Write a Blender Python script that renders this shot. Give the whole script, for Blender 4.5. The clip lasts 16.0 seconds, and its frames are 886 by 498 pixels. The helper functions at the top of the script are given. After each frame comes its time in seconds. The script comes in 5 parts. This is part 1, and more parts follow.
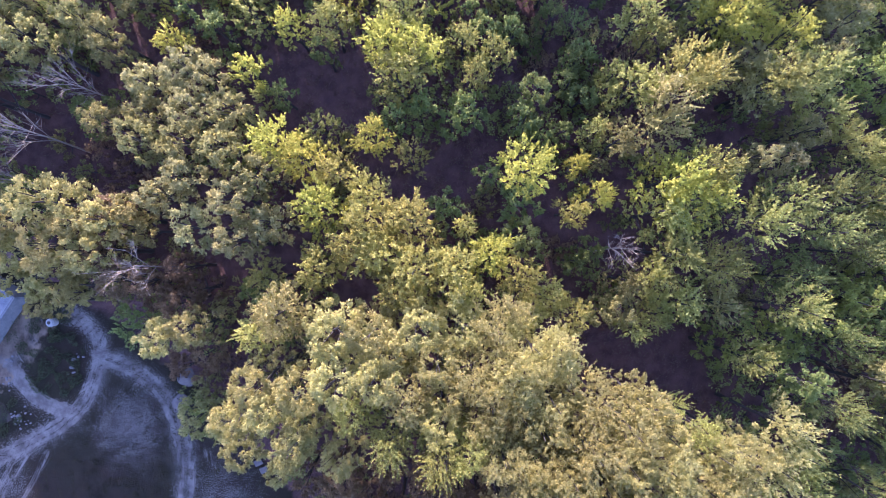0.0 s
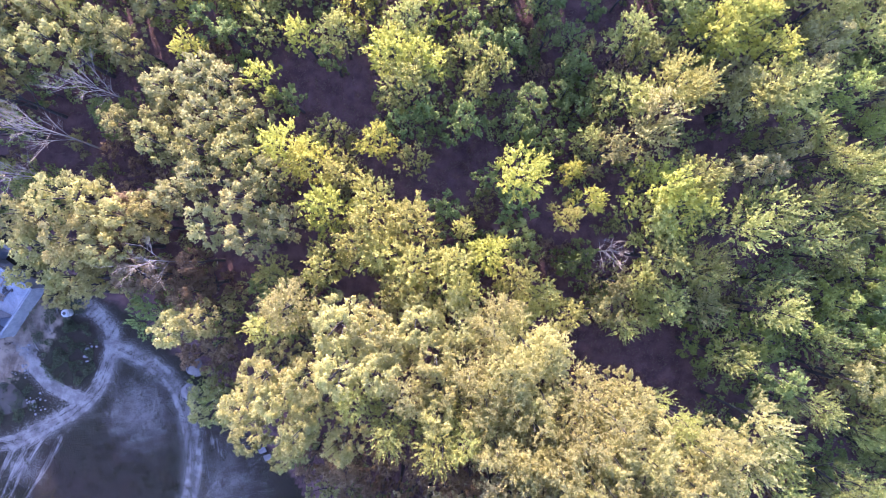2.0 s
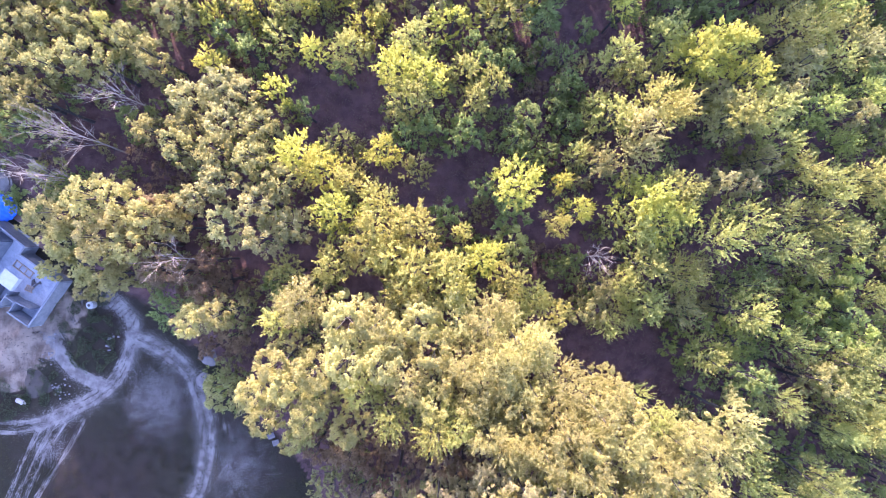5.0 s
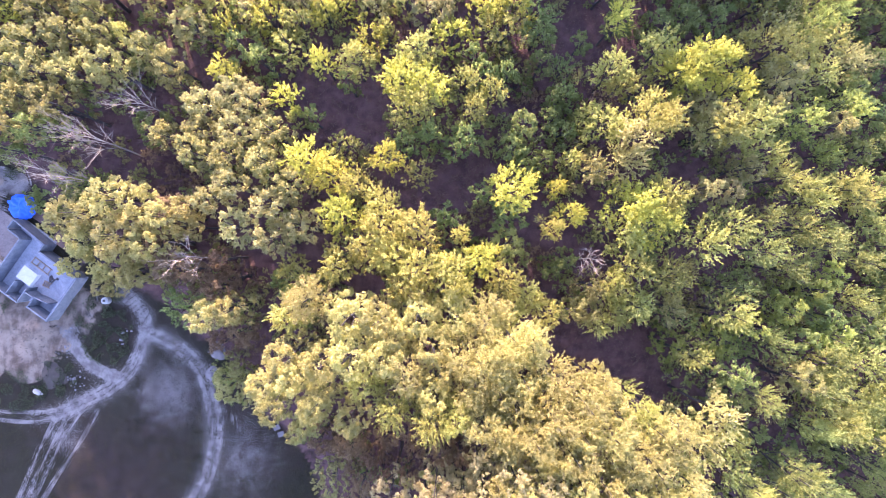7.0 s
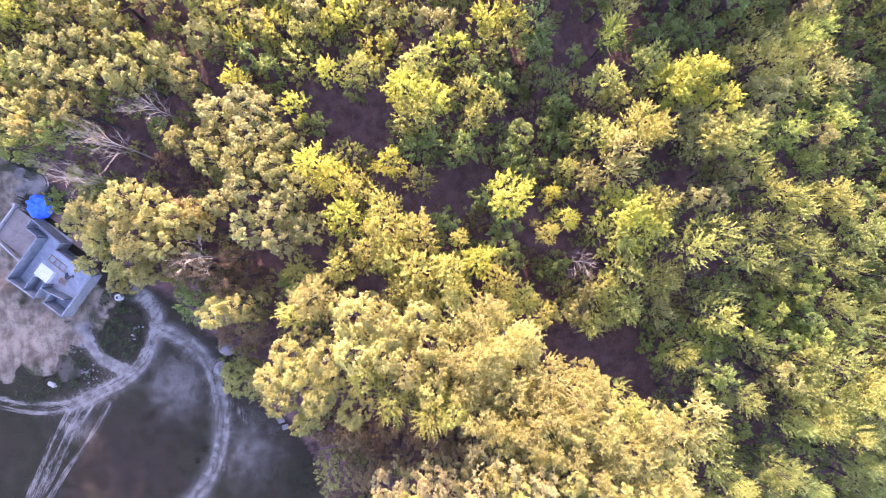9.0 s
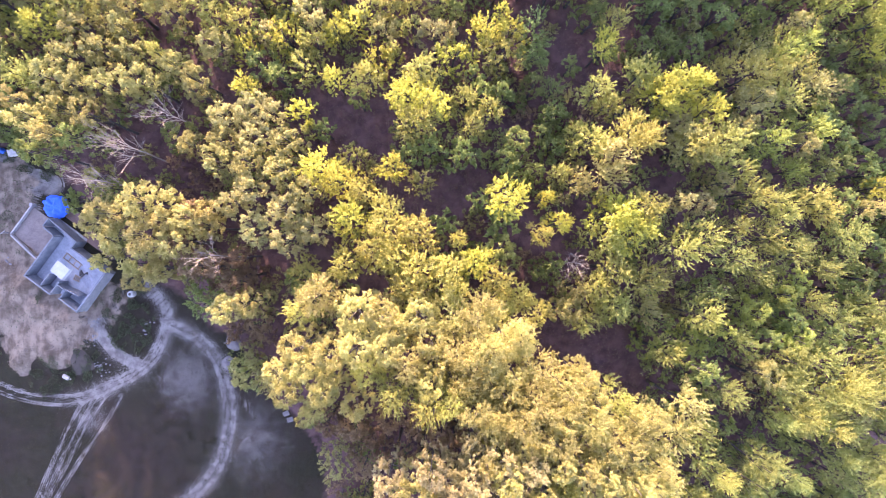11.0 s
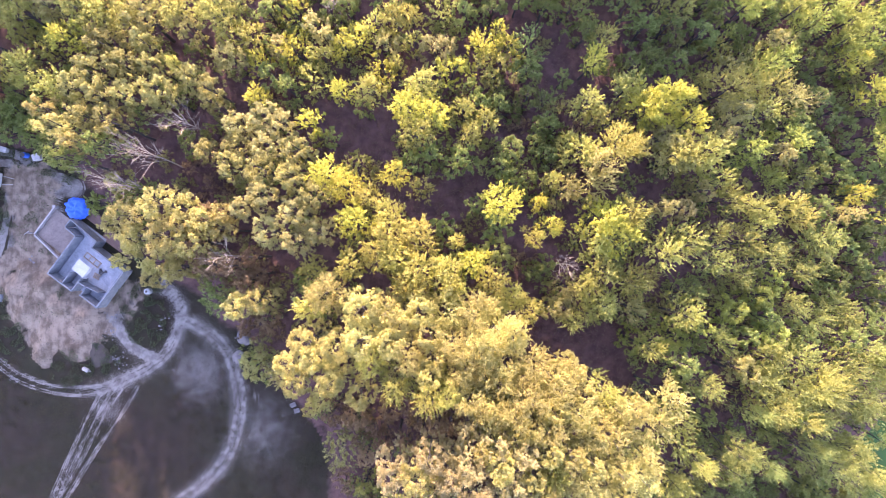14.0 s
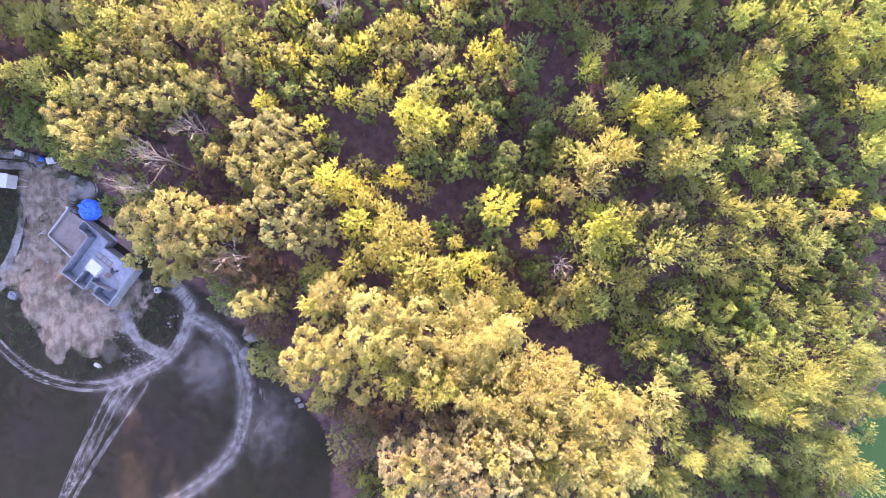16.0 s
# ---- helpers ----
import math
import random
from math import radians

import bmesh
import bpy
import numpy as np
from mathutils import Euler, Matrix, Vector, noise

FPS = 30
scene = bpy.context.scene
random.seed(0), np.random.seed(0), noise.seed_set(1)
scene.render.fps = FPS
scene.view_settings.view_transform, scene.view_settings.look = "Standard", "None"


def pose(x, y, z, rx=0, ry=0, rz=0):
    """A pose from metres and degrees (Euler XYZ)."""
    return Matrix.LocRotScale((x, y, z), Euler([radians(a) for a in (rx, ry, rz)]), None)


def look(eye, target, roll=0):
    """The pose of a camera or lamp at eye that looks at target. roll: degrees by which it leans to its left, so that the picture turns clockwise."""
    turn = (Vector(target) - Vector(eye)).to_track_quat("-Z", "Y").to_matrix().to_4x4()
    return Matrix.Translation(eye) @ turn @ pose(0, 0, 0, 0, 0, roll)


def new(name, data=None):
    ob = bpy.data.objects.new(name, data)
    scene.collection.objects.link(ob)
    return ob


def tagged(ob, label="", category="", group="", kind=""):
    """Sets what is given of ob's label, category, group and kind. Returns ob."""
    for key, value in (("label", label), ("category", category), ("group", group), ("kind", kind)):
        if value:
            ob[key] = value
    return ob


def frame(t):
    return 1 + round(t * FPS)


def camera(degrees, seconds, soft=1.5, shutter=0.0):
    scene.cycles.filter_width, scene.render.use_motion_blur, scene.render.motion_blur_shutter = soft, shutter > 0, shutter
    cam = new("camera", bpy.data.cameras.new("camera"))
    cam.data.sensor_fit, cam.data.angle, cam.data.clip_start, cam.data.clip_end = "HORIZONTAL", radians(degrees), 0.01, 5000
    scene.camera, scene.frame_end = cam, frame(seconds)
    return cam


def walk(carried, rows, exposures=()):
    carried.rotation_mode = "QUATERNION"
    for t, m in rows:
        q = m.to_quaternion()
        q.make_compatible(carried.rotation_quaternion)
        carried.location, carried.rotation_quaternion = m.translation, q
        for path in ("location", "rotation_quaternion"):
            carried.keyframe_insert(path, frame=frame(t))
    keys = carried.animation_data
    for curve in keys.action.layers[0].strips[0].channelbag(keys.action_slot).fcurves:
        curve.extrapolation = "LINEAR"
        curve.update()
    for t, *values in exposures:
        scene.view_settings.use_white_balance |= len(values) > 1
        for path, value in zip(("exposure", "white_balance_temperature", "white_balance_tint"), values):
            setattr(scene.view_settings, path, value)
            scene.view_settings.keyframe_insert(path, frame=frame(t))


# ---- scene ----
cam = camera(86.0, 16.0, soft=0.85)
# The drone looks straight down and climbs: SIDE scales its drift, RISE its climb, EYE is the first height.
SIDE, RISE, EYE, TILT = 16.3, 20.5, 51.0, -90.0
ROWS = [
    (0.0, 0.0000, 0.0000, 0.0000, 0.000, 0.000, -0.000),
    (0.5, 0.0012, -0.0210, 0.0022, -0.000, -0.087, -0.290),
    (1.0, 0.0017, -0.0484, 0.0063, -0.016, -0.143, -0.520),
    (1.5, 0.0028, -0.0784, 0.0086, -0.024, -0.191, -0.730),
    (2.0, 0.0035, -0.1108, 0.0108, -0.024, -0.207, -0.920),
    (2.5, 0.0043, -0.1430, 0.0144, -0.032, -0.223, -1.050),
    (3.0, 0.0047, -0.1757, 0.0195, -0.032, -0.246, -1.200),
    (3.5, 0.0049, -0.2068, 0.0224, -0.032, -0.239, -1.370),
    (4.0, 0.0040, -0.2369, 0.0253, -0.040, -0.231, -1.560),
    (6.5, 0.0054, -0.3982, 0.0385, -0.032, -0.223, -2.360),
    (7.0, 0.0058, -0.4294, 0.0410, -0.040, -0.215, -2.470),
    (7.5, 0.0067, -0.4610, 0.0447, -0.048, -0.207, -2.590),
    (8.0, 0.0070, -0.4926, 0.0470, -0.056, -0.191, -2.760),
    (8.5, 0.0070, -0.5246, 0.0496, -0.064, -0.151, -2.890),
    (9.0, 0.0082, -0.5564, 0.0516, -0.064, -0.127, -3.010),
    (11.5, 0.0113, -0.7179, 0.0553, -0.080, -0.016, -3.490),
    (12.0, 0.0125, -0.7506, 0.0570, -0.080, 0.008, -3.540),
    (12.5, 0.0140, -0.7814, 0.0584, -0.080, 0.016, -3.600),
    (13.0, 0.0151, -0.8121, 0.0586, -0.080, 0.040, -3.670),
    (13.5, 0.0165, -0.8428, 0.0587, -0.080, 0.056, -3.700),
    (14.0, 0.0178, -0.8746, 0.0596, -0.087, 0.064, -3.730),
    (14.5, 0.0191, -0.9054, 0.0605, -0.087, 0.072, -3.760),
    (15.0, 0.0200, -0.9361, 0.0615, -0.087, 0.087, -3.800),
    (15.5, 0.0203, -0.9667, 0.0621, -0.095, 0.095, -3.830),
    (16.0, 0.0214, -0.9968, 0.0634, -0.095, 0.111, -3.860),
]
EXPOSURES = [(0.0, 2.86, 5350, 54), (1.0, 3.17, 5400, 53), (2.0, 3.42, 5400, 53), (4.0, 3.63, 5550, 53), (7.0, 3.75, 6100, 53), (9.0, 3.76, 6500, 53), (16.0, 3.75, 6700, 52)]
walk(cam, [(t, pose(0, 0, EYE, TILT) @ pose(SIDE * x, RISE * y, SIDE * z, 90 + pitch, roll, yaw)) for t, x, y, z, yaw, pitch, roll in ROWS], EXPOSURES)

# ---- light: low evening sun over a clear blue sky ----
SUN_UP, SUN_WEST = 10.5, 15.5
world = bpy.data.worlds.new("world")
scene.world = world
world.use_nodes = True
sky = world.node_tree.nodes.new("ShaderNodeTexSky")
sky.sky_type, sky.sun_disc = "NISHITA", False
sky.sun_elevation, sky.sun_rotation = radians(SUN_UP), radians(-SUN_WEST)
world.node_tree.nodes["Background"].inputs[1].default_value = 0.15
world.node_tree.links.new(sky.outputs[0], world.node_tree.nodes["Background"].inputs[0])
sun_data = bpy.data.lights.new("sun", "SUN")
sun_data.energy, sun_data.angle, sun_data.color = 2.55, radians(0.6), (1.0, 0.82, 0.50)
sun = new("sun", sun_data)
sun_way = Vector((-math.sin(radians(SUN_WEST)) * math.cos(radians(SUN_UP)), math.cos(radians(SUN_WEST)) * math.cos(radians(SUN_UP)), math.sin(radians(SUN_UP))))
sun.matrix_world = look(sun_way * 200, (0, 0, 0))

# ---- materials ----
def material(name):
    m = bpy.data.materials.new(name)
    m.use_nodes = True
    return m, m.node_tree.nodes, m.node_tree.links, m.node_tree.nodes["Principled BSDF"]


def noise_node(nodes, links, coord, scale, detail=4.0, rough=0.6):
    n = nodes.new("ShaderNodeTexNoise")
    n.inputs["Scale"].default_value, n.inputs["Detail"].default_value, n.inputs["Roughness"].default_value = scale, detail, rough
    links.new(coord, n.inputs["Vector"])
    return n.outputs["Fac"]


def mix_node(nodes, links, fac, a, b):
    n = nodes.new("ShaderNodeMix")
    n.data_type = "RGBA"
    for value, socket in ((fac, n.inputs[0]), (a, n.inputs[6]), (b, n.inputs[7])):
        if isinstance(value, (tuple, list)):
            socket.default_value = (*value, 1.0)
        elif isinstance(value, float):
            socket.default_value = value
        else:
            links.new(value, socket)
    return n.outputs[2]


def math_node(nodes, links, op, a, b=0.0, c=0.0):
    n = nodes.new("ShaderNodeMath")
    n.operation = op
    for value, socket in zip((a, b, c), n.inputs):
        if isinstance(value, (int, float)):
            socket.default_value = value
        else:
            links.new(value, socket)
    return n.outputs[0]


def step_node(nodes, links, value, low, high):
    n = nodes.new("ShaderNodeMapRange")
    n.interpolation_type = "SMOOTHSTEP"
    n.inputs["From Min"].default_value, n.inputs["From Max"].default_value = low, high
    links.new(value, n.inputs["Value"])
    return n.outputs[0]


def bump(nodes, links, bsdf, height, strength, distance):
    n = nodes.new("ShaderNodeBump")
    n.inputs["Strength"].default_value, n.inputs["Distance"].default_value = strength, distance
    links.new(height, n.inputs["Height"])
    links.new(n.outputs[0], bsdf.inputs["Normal"])


def leaf_material(name, low, high, glow=0.58):
    """Leaves: each one its own tone between low and high, each tree a little lighter or darker, light let through."""
    m, nodes, links, bsdf = material(name)
    island = nodes.new("ShaderNodeNewGeometry").outputs["Random Per Island"]
    tone = mix_node(nodes, links, island, low, high)
    hsv = nodes.new("ShaderNodeHueSaturation")
    rand = nodes.new("ShaderNodeObjectInfo").outputs["Random"]
    links.new(math_node(nodes, links, "MULTIPLY_ADD", rand, 0.02, 0.49), hsv.inputs["Hue"])
    links.new(math_node(nodes, links, "MULTIPLY_ADD", rand, 0.36, 0.82), hsv.inputs["Value"])
    links.new(tone, hsv.inputs["Color"])
    links.new(hsv.outputs[0], bsdf.inputs["Base Color"])
    bsdf.inputs["Roughness"].default_value = 0.55
    bsdf.inputs["Specular IOR Level"].default_value = 0.08
    clear = nodes.new("ShaderNodeBsdfTranslucent")
    links.new(hsv.outputs[0], clear.inputs["Color"])
    both = nodes.new("ShaderNodeMixShader")
    both.inputs[0].default_value = glow
    links.new(bsdf.outputs[0], both.inputs[1])
    links.new(clear.outputs[0], both.inputs[2])
    links.new(both.outputs[0], nodes["Material Output"].inputs["Surface"])
    return m


def plain(name, low, high, scale, rough=0.8, metal=0.0, relief=0.3, depth=0.02, fine=None):
    """A surface with blotches and fine grain between two tones."""
    m, nodes, links, bsdf = material(name)
    coord = nodes.new("ShaderNodeTexCoord").outputs["Object"]
    blotch = noise_node(nodes, links, coord, scale, 5.0)
    grain = noise_node(nodes, links, coord, fine or scale * 9, 3.0)
    both = math_node(nodes, links, "MULTIPLY_ADD", grain, 0.5, math_node(nodes, links, "MULTIPLY", blotch, 0.6))
    links.new(mix_node(nodes, links, step_node(nodes, links, both, 0.3, 0.8), low, high), bsdf.inputs["Base Color"])
    bsdf.inputs["Roughness"].default_value, bsdf.inputs["Metallic"].default_value = rough, metal
    bump(nodes, links, bsdf, both, relief, depth)
    return m


LEAVES = {
    "bright": leaf_material("leaf_bright", (0.335, 0.358, 0.066), (0.420, 0.432, 0.096)),
    "yellow": leaf_material("leaf_yellow_green", (0.246, 0.275, 0.078), (0.333, 0.352, 0.112)),
    "straw": leaf_material("leaf_straw", (0.300, 0.306, 0.086), (0.400, 0.400, 0.120)),
    "lime": leaf_material("leaf_lime", (0.215, 0.282, 0.070), (0.305, 0.372, 0.102)),
    "green": leaf_material("leaf_green", (0.148, 0.203, 0.068), (0.212, 0.276, 0.092)),
    "olive": leaf_material("leaf_olive", (0.225, 0.236, 0.090), (0.310, 0.312, 0.125)),
    "silver": leaf_material("leaf_silver", (0.262, 0.262, 0.112), (0.365, 0.360, 0.158)),
    "pale": leaf_material("leaf_pale", (0.345, 0.348, 0.134), (0.445, 0.440, 0.184), 0.68),
    # pale leaves with a pinkish haze put into their colour
    "hazy": leaf_material("leaf_hazy", (0.338, 0.316, 0.170), (0.434, 0.404, 0.232), 0.68),
    "autumn": leaf_material("leaf_autumn", (0.295, 0.280, 0.104), (0.391, 0.374, 0.153)),
    # brown leaves, with the purplish dark of shaded gaps put into the colour
    "rust": leaf_material("leaf_rust_shade", (0.172, 0.126, 0.080), (0.250, 0.188, 0.116)),
    # yellow-green darkened to stand for the shade on the eastern willow crowns
    "moss": leaf_material("leaf_moss", (0.190, 0.236, 0.076), (0.268, 0.315, 0.105)),
    "litter": leaf_material("dead_leaf", (0.085, 0.062, 0.050), (0.155, 0.118, 0.086), 0.3),
    "weed": leaf_material("weed_leaf", (0.040, 0.058, 0.032), (0.092, 0.116, 0.064), 0.3),
    "grass": leaf_material("meadow_blade", (0.022, 0.027, 0.011), (0.052, 0.050, 0.025), 0.25),
}
BARK = plain("bark", (0.022, 0.021, 0.022), (0.052, 0.048, 0.048), 3.0, 0.9, 0, 0.6, 0.03)
DEAD_WOOD = plain("dead_wood", (0.175, 0.155, 0.138), (0.305, 0.275, 0.245), 4.0, 0.85, 0, 0.4, 0.01)
CONCRETE = plain("concrete", (0.072, 0.092, 0.114), (0.168, 0.194, 0.226), 1.4, 0.85, 0, 0.3, 0.01)
SLAB = plain("slab_concrete", (0.135, 0.162, 0.196), (0.282, 0.318, 0.362), 1.1, 0.8, 0, 0.25, 0.006)
CAP = plain("wall_cap", (0.185, 0.190, 0.198), (0.300, 0.300, 0.306), 1.2, 0.8)
RED_EARTH = plain("red_earth", (0.085, 0.052, 0.045), (0.165, 0.110, 0.092), 0.8, 0.9)
WHITE_PAINT = plain("weathered_white_paint", (0.235, 0.262, 0.275), (0.335, 0.362, 0.375), 1.5, 0.45, 0, 0.1, 0.004)
BLUE_TARP = plain("blue_tarp", (0.001, 0.070, 0.40), (0.003, 0.13, 0.60), 2.0, 0.75, 0, 0.6, 0.05)
DARK = plain("dark_rubber", (0.015, 0.015, 0.018), (0.05, 0.05, 0.055), 3.0, 0.6)
STEEL = plain("grey_steel", (0.22, 0.23, 0.24), (0.40, 0.41, 0.42), 2.0, 0.45, 0.6)
TIMBER = plain("timber", (0.17, 0.125, 0.09), (0.31, 0.24, 0.17), 2.0, 0.8)
YARD_DIRT = plain("yard_dirt", (0.095, 0.080, 0.073), (0.185, 0.160, 0.150), 0.9, 0.95, 0, 0.5, 0.03)
SPOIL = plain("brown_spoil", (0.020, 0.018, 0.015), (0.050, 0.043, 0.036), 1.8, 0.95, 0, 0.6, 0.04)
CLOD = plain("earth_clod", (0.060, 0.050, 0.042), (0.120, 0.100, 0.082), 1.8, 0.95, 0, 0.6, 0.04)
LIME = plain("grey_lime", (0.078, 0.075, 0.079), (0.145, 0.140, 0.146), 1.6, 0.95, 0, 0.5, 0.03)
RUBBLE = plain("rubble", (0.085, 0.086, 0.096), (0.175, 0.176, 0.190), 2.5, 0.9)


def ground_material():
    """Soil: meadow, trodden track, sand and leaf litter, told apart by the sheet's own masks and broken up by noise."""
    m, nodes, links, bsdf = material("soil")
    coord = nodes.new("ShaderNodeTexCoord").outputs["Object"]

    def mask(name):
        n = nodes.new("ShaderNodeAttribute")
        n.attribute_name = name
        return n.outputs["Fac"]

    wide = noise_node(nodes, links, coord, 0.12, 4.0)
    mid = noise_node(nodes, links, coord, 0.7, 5.0)
    fine = noise_node(nodes, links, coord, 8.0, 4.0, 0.7)
    grit = noise_node(nodes, links, coord, 13.0, 3.0)
    meadow = mix_node(nodes, links, step_node(nodes, links, wide, 0.38, 0.62), (0.011, 0.013, 0.006), (0.021, 0.015, 0.012))
    meadow = mix_node(nodes, links, step_node(nodes, links, mid, 0.48, 0.70), meadow, (0.018, 0.021, 0.011))
    meadow = mix_node(nodes, links, step_node(nodes, links, grit, 0.35, 0.75), meadow, (0.031, 0.028, 0.020))
    meadow = mix_node(nodes, links, math_node(nodes, links, "MULTIPLY", mask("worn"), 0.8), meadow, (0.025, 0.018, 0.016))
    litter = mix_node(nodes, links, step_node(nodes, links, mid, 0.3, 0.7), (0.062, 0.036, 0.037), (0.120, 0.072, 0.070))
    litter = mix_node(nodes, links, step_node(nodes, links, grit, 0.5, 0.8), litter, (0.165, 0.102, 0.092))
    base = mix_node(nodes, links, step_node(nodes, links, math_node(nodes, links, "MULTIPLY_ADD", mid, 0.5, mask("forest")), 0.55, 0.95), meadow, litter)
    straw = math_node(nodes, links, "MULTIPLY_ADD", mask("scatter"), 0.40, fine)
    base = mix_node(nodes, links, step_node(nodes, links, math_node(nodes, links, "MULTIPLY_ADD", mid, 0.25, straw), 0.86, 1.02), base, (0.140, 0.137, 0.132))
    rut_map = nodes.new("ShaderNodeCombineXYZ")
    links.new(math_node(nodes, links, "MULTIPLY", mask("across"), 4.6), rut_map.inputs[0])
    links.new(math_node(nodes, links, "MULTIPLY", mask("along"), 0.22), rut_map.inputs[1])
    rut = noise_node(nodes, links, rut_map.outputs[0], 1.0, 3.0, 0.65)
    worn_way = math_node(nodes, links, "MULTIPLY_ADD", rut, 1.25, math_node(nodes, links, "MULTIPLY_ADD", fine, 0.65, mask("bare")))
    track = math_node(nodes, links, "MULTIPLY_ADD", mid, 0.3, worn_way)
    dirt = mix_node(nodes, links, step_node(nodes, links, mid, 0.32, 0.66), (0.084, 0.079, 0.074), (0.192, 0.187, 0.182))
    dirt = mix_node(nodes, links, step_node(nodes, links, grit, 0.52, 0.72), dirt, (0.098, 0.096, 0.094))
    base = mix_node(nodes, links, step_node(nodes, links, track, 1.48, 1.74), base, dirt)
    streak_map = nodes.new("ShaderNodeMapping")
    streak_map.inputs["Scale"].default_value = (1.3, 0.22, 1.0)
    streak_map.inputs["Rotation"].default_value = (0, 0, radians(12))
    links.new(coord, streak_map.inputs["Vector"])
    streak = noise_node(nodes, links, streak_map.outputs[0], 1.0, 5.0)
    heap = math_node(nodes, links, "ADD", math_node(nodes, links, "MULTIPLY_ADD", mid, 1.0, mask("sand")), math_node(nodes, links, "MULTIPLY", fine, 0.45))
    earth = mix_node(nodes, links, step_node(nodes, links, math_node(nodes, links, "MULTIPLY_ADD", streak, 0.35, math_node(nodes, links, "MULTIPLY", mid, 0.65)), 0.36, 0.64), (0.086, 0.067, 0.051), (0.222, 0.183, 0.146))
    earth = mix_node(nodes, links, step_node(nodes, links, fine, 0.60, 0.74), earth, (0.088, 0.074, 0.058))
    earth = mix_node(nodes, links, step_node(nodes, links, noise_node(nodes, links, coord, 2.1, 3.0, 0.7), 0.56, 0.70), earth, (0.125, 0.108, 0.082))
    base = mix_node(nodes, links, step_node(nodes, links, heap, 0.98, 1.32), base, earth)
    links.new(base, bsdf.inputs["Base Color"])
    bsdf.inputs["Roughness"].default_value = 0.95
    bsdf.inputs["Specular IOR Level"].default_value = 0.15
    bump(nodes, links, bsdf, math_node(nodes, links, "MULTIPLY_ADD", fine, 0.7, grit), 0.8, 0.16)
    return m


SOIL = ground_material()


def water_material():
    m, nodes, links, bsdf = material("river_water")
    coord = nodes.new("ShaderNodeTexCoord").outputs["Object"]
    wide = noise_node(nodes, links, coord, 0.08, 3.0)
    links.new(mix_node(nodes, links, wide, (0.022, 0.064, 0.014), (0.036, 0.088, 0.021)), bsdf.inputs["Base Color"])
    bsdf.inputs["Roughness"].default_value = 0.12
    bsdf.inputs["Specular IOR Level"].default_value = 0.12
    bump(nodes, links, bsdf, noise_node(nodes, links, coord, 1.2, 3.0), 0.12, 0.05)
    return m


WATER = water_material()

# ---- helpers for meshes ----
def mesh_of(name, verts, faces, mat, smooth=False):
    me = bpy.data.meshes.new(name)
    me.from_pydata([tuple(v) for v in verts], [], [tuple(f) for f in faces])
    me.materials.append(mat)
    if smooth:
        me.polygons.foreach_set("use_smooth", [True] * len(me.polygons))
    me.update()
    return me


def part(name, bm, mat, parent, label=""):
    """One bmesh as one mesh object under its thing."""
    me = bpy.data.meshes.new(name)
    bm.to_mesh(me)
    bm.free()
    me.materials.append(mat)
    ob = new(name, me)
    ob.parent = parent
    if label:
        ob["label"] = label
    return ob


def thing(name, m, label, category, group="", kind=""):
    ob = new(name)
    ob.matrix_world = m
    return tagged(ob, label, category, group, kind)


def box(bm, size, at, turn=0.0, tilt=(0, 0), soft=0.02):
    """A bevelled block of that size with its centre at that place."""
    made = bmesh.ops.create_cube(bm, size=1.0, matrix=pose(*at, *tilt, turn) @ Matrix.Diagonal((*size, 1)))
    if soft:
        edges = list({e for v in made["verts"] for e in v.link_edges})
        bmesh.ops.bevel(bm, geom=edges, offset=soft, segments=1, affect="EDGES")
    return bm


def block(size, at, turn=0.0, tilt=(0, 0), soft=0.02):
    return box(bmesh.new(), size, at, turn, tilt, soft)


def drum(radius, height, at, top=None, sides=24, soft=0.03):
    bm = bmesh.new()
    bmesh.ops.create_cone(bm, cap_ends=True, segments=sides, radius1=radius, radius2=radius if top is None else top, depth=height, matrix=pose(at[0], at[1], at[2] + height / 2))
    if soft:
        rim = [e for e in bm.edges if abs(e.verts[0].co.z - e.verts[1].co.z) < 1e-5]
        bmesh.ops.bevel(bm, geom=rim, offset=soft, segments=2, affect="EDGES")
    return bm


def tube(path, radii, sides=6):
    """Verts and faces of a tapered limb along a path."""
    verts, faces = [], []
    for i, (p, r) in enumerate(zip(path, radii)):
        way = (path[min(i + 1, len(path) - 1)] - path[max(i - 1, 0)]).normalized()
        a = way.orthogonal().normalized()
        b = way.cross(a)
        verts += [p + r * (math.cos(2 * math.pi * k / sides) * a + math.sin(2 * math.pi * k / sides) * b) for k in range(sides)]
    for i in range(len(path) - 1):
        faces += [(i * sides + k, i * sides + (k + 1) % sides, (i + 1) * sides + (k + 1) % sides, (i + 1) * sides + k) for k in range(sides)]
    faces.append(tuple(range((len(path) - 1) * sides, len(path) * sides)))
    return verts, faces


def add_to(verts, faces, more):
    n = len(verts)
    verts += more[0]
    faces += [tuple(i + n for i in f) for f in more[1]]


# ---- ground ----
def ease(a, b, x):
    t = np.clip((x - a) / (b - a), 0, 1)
    return t * t * (3 - 2 * t)


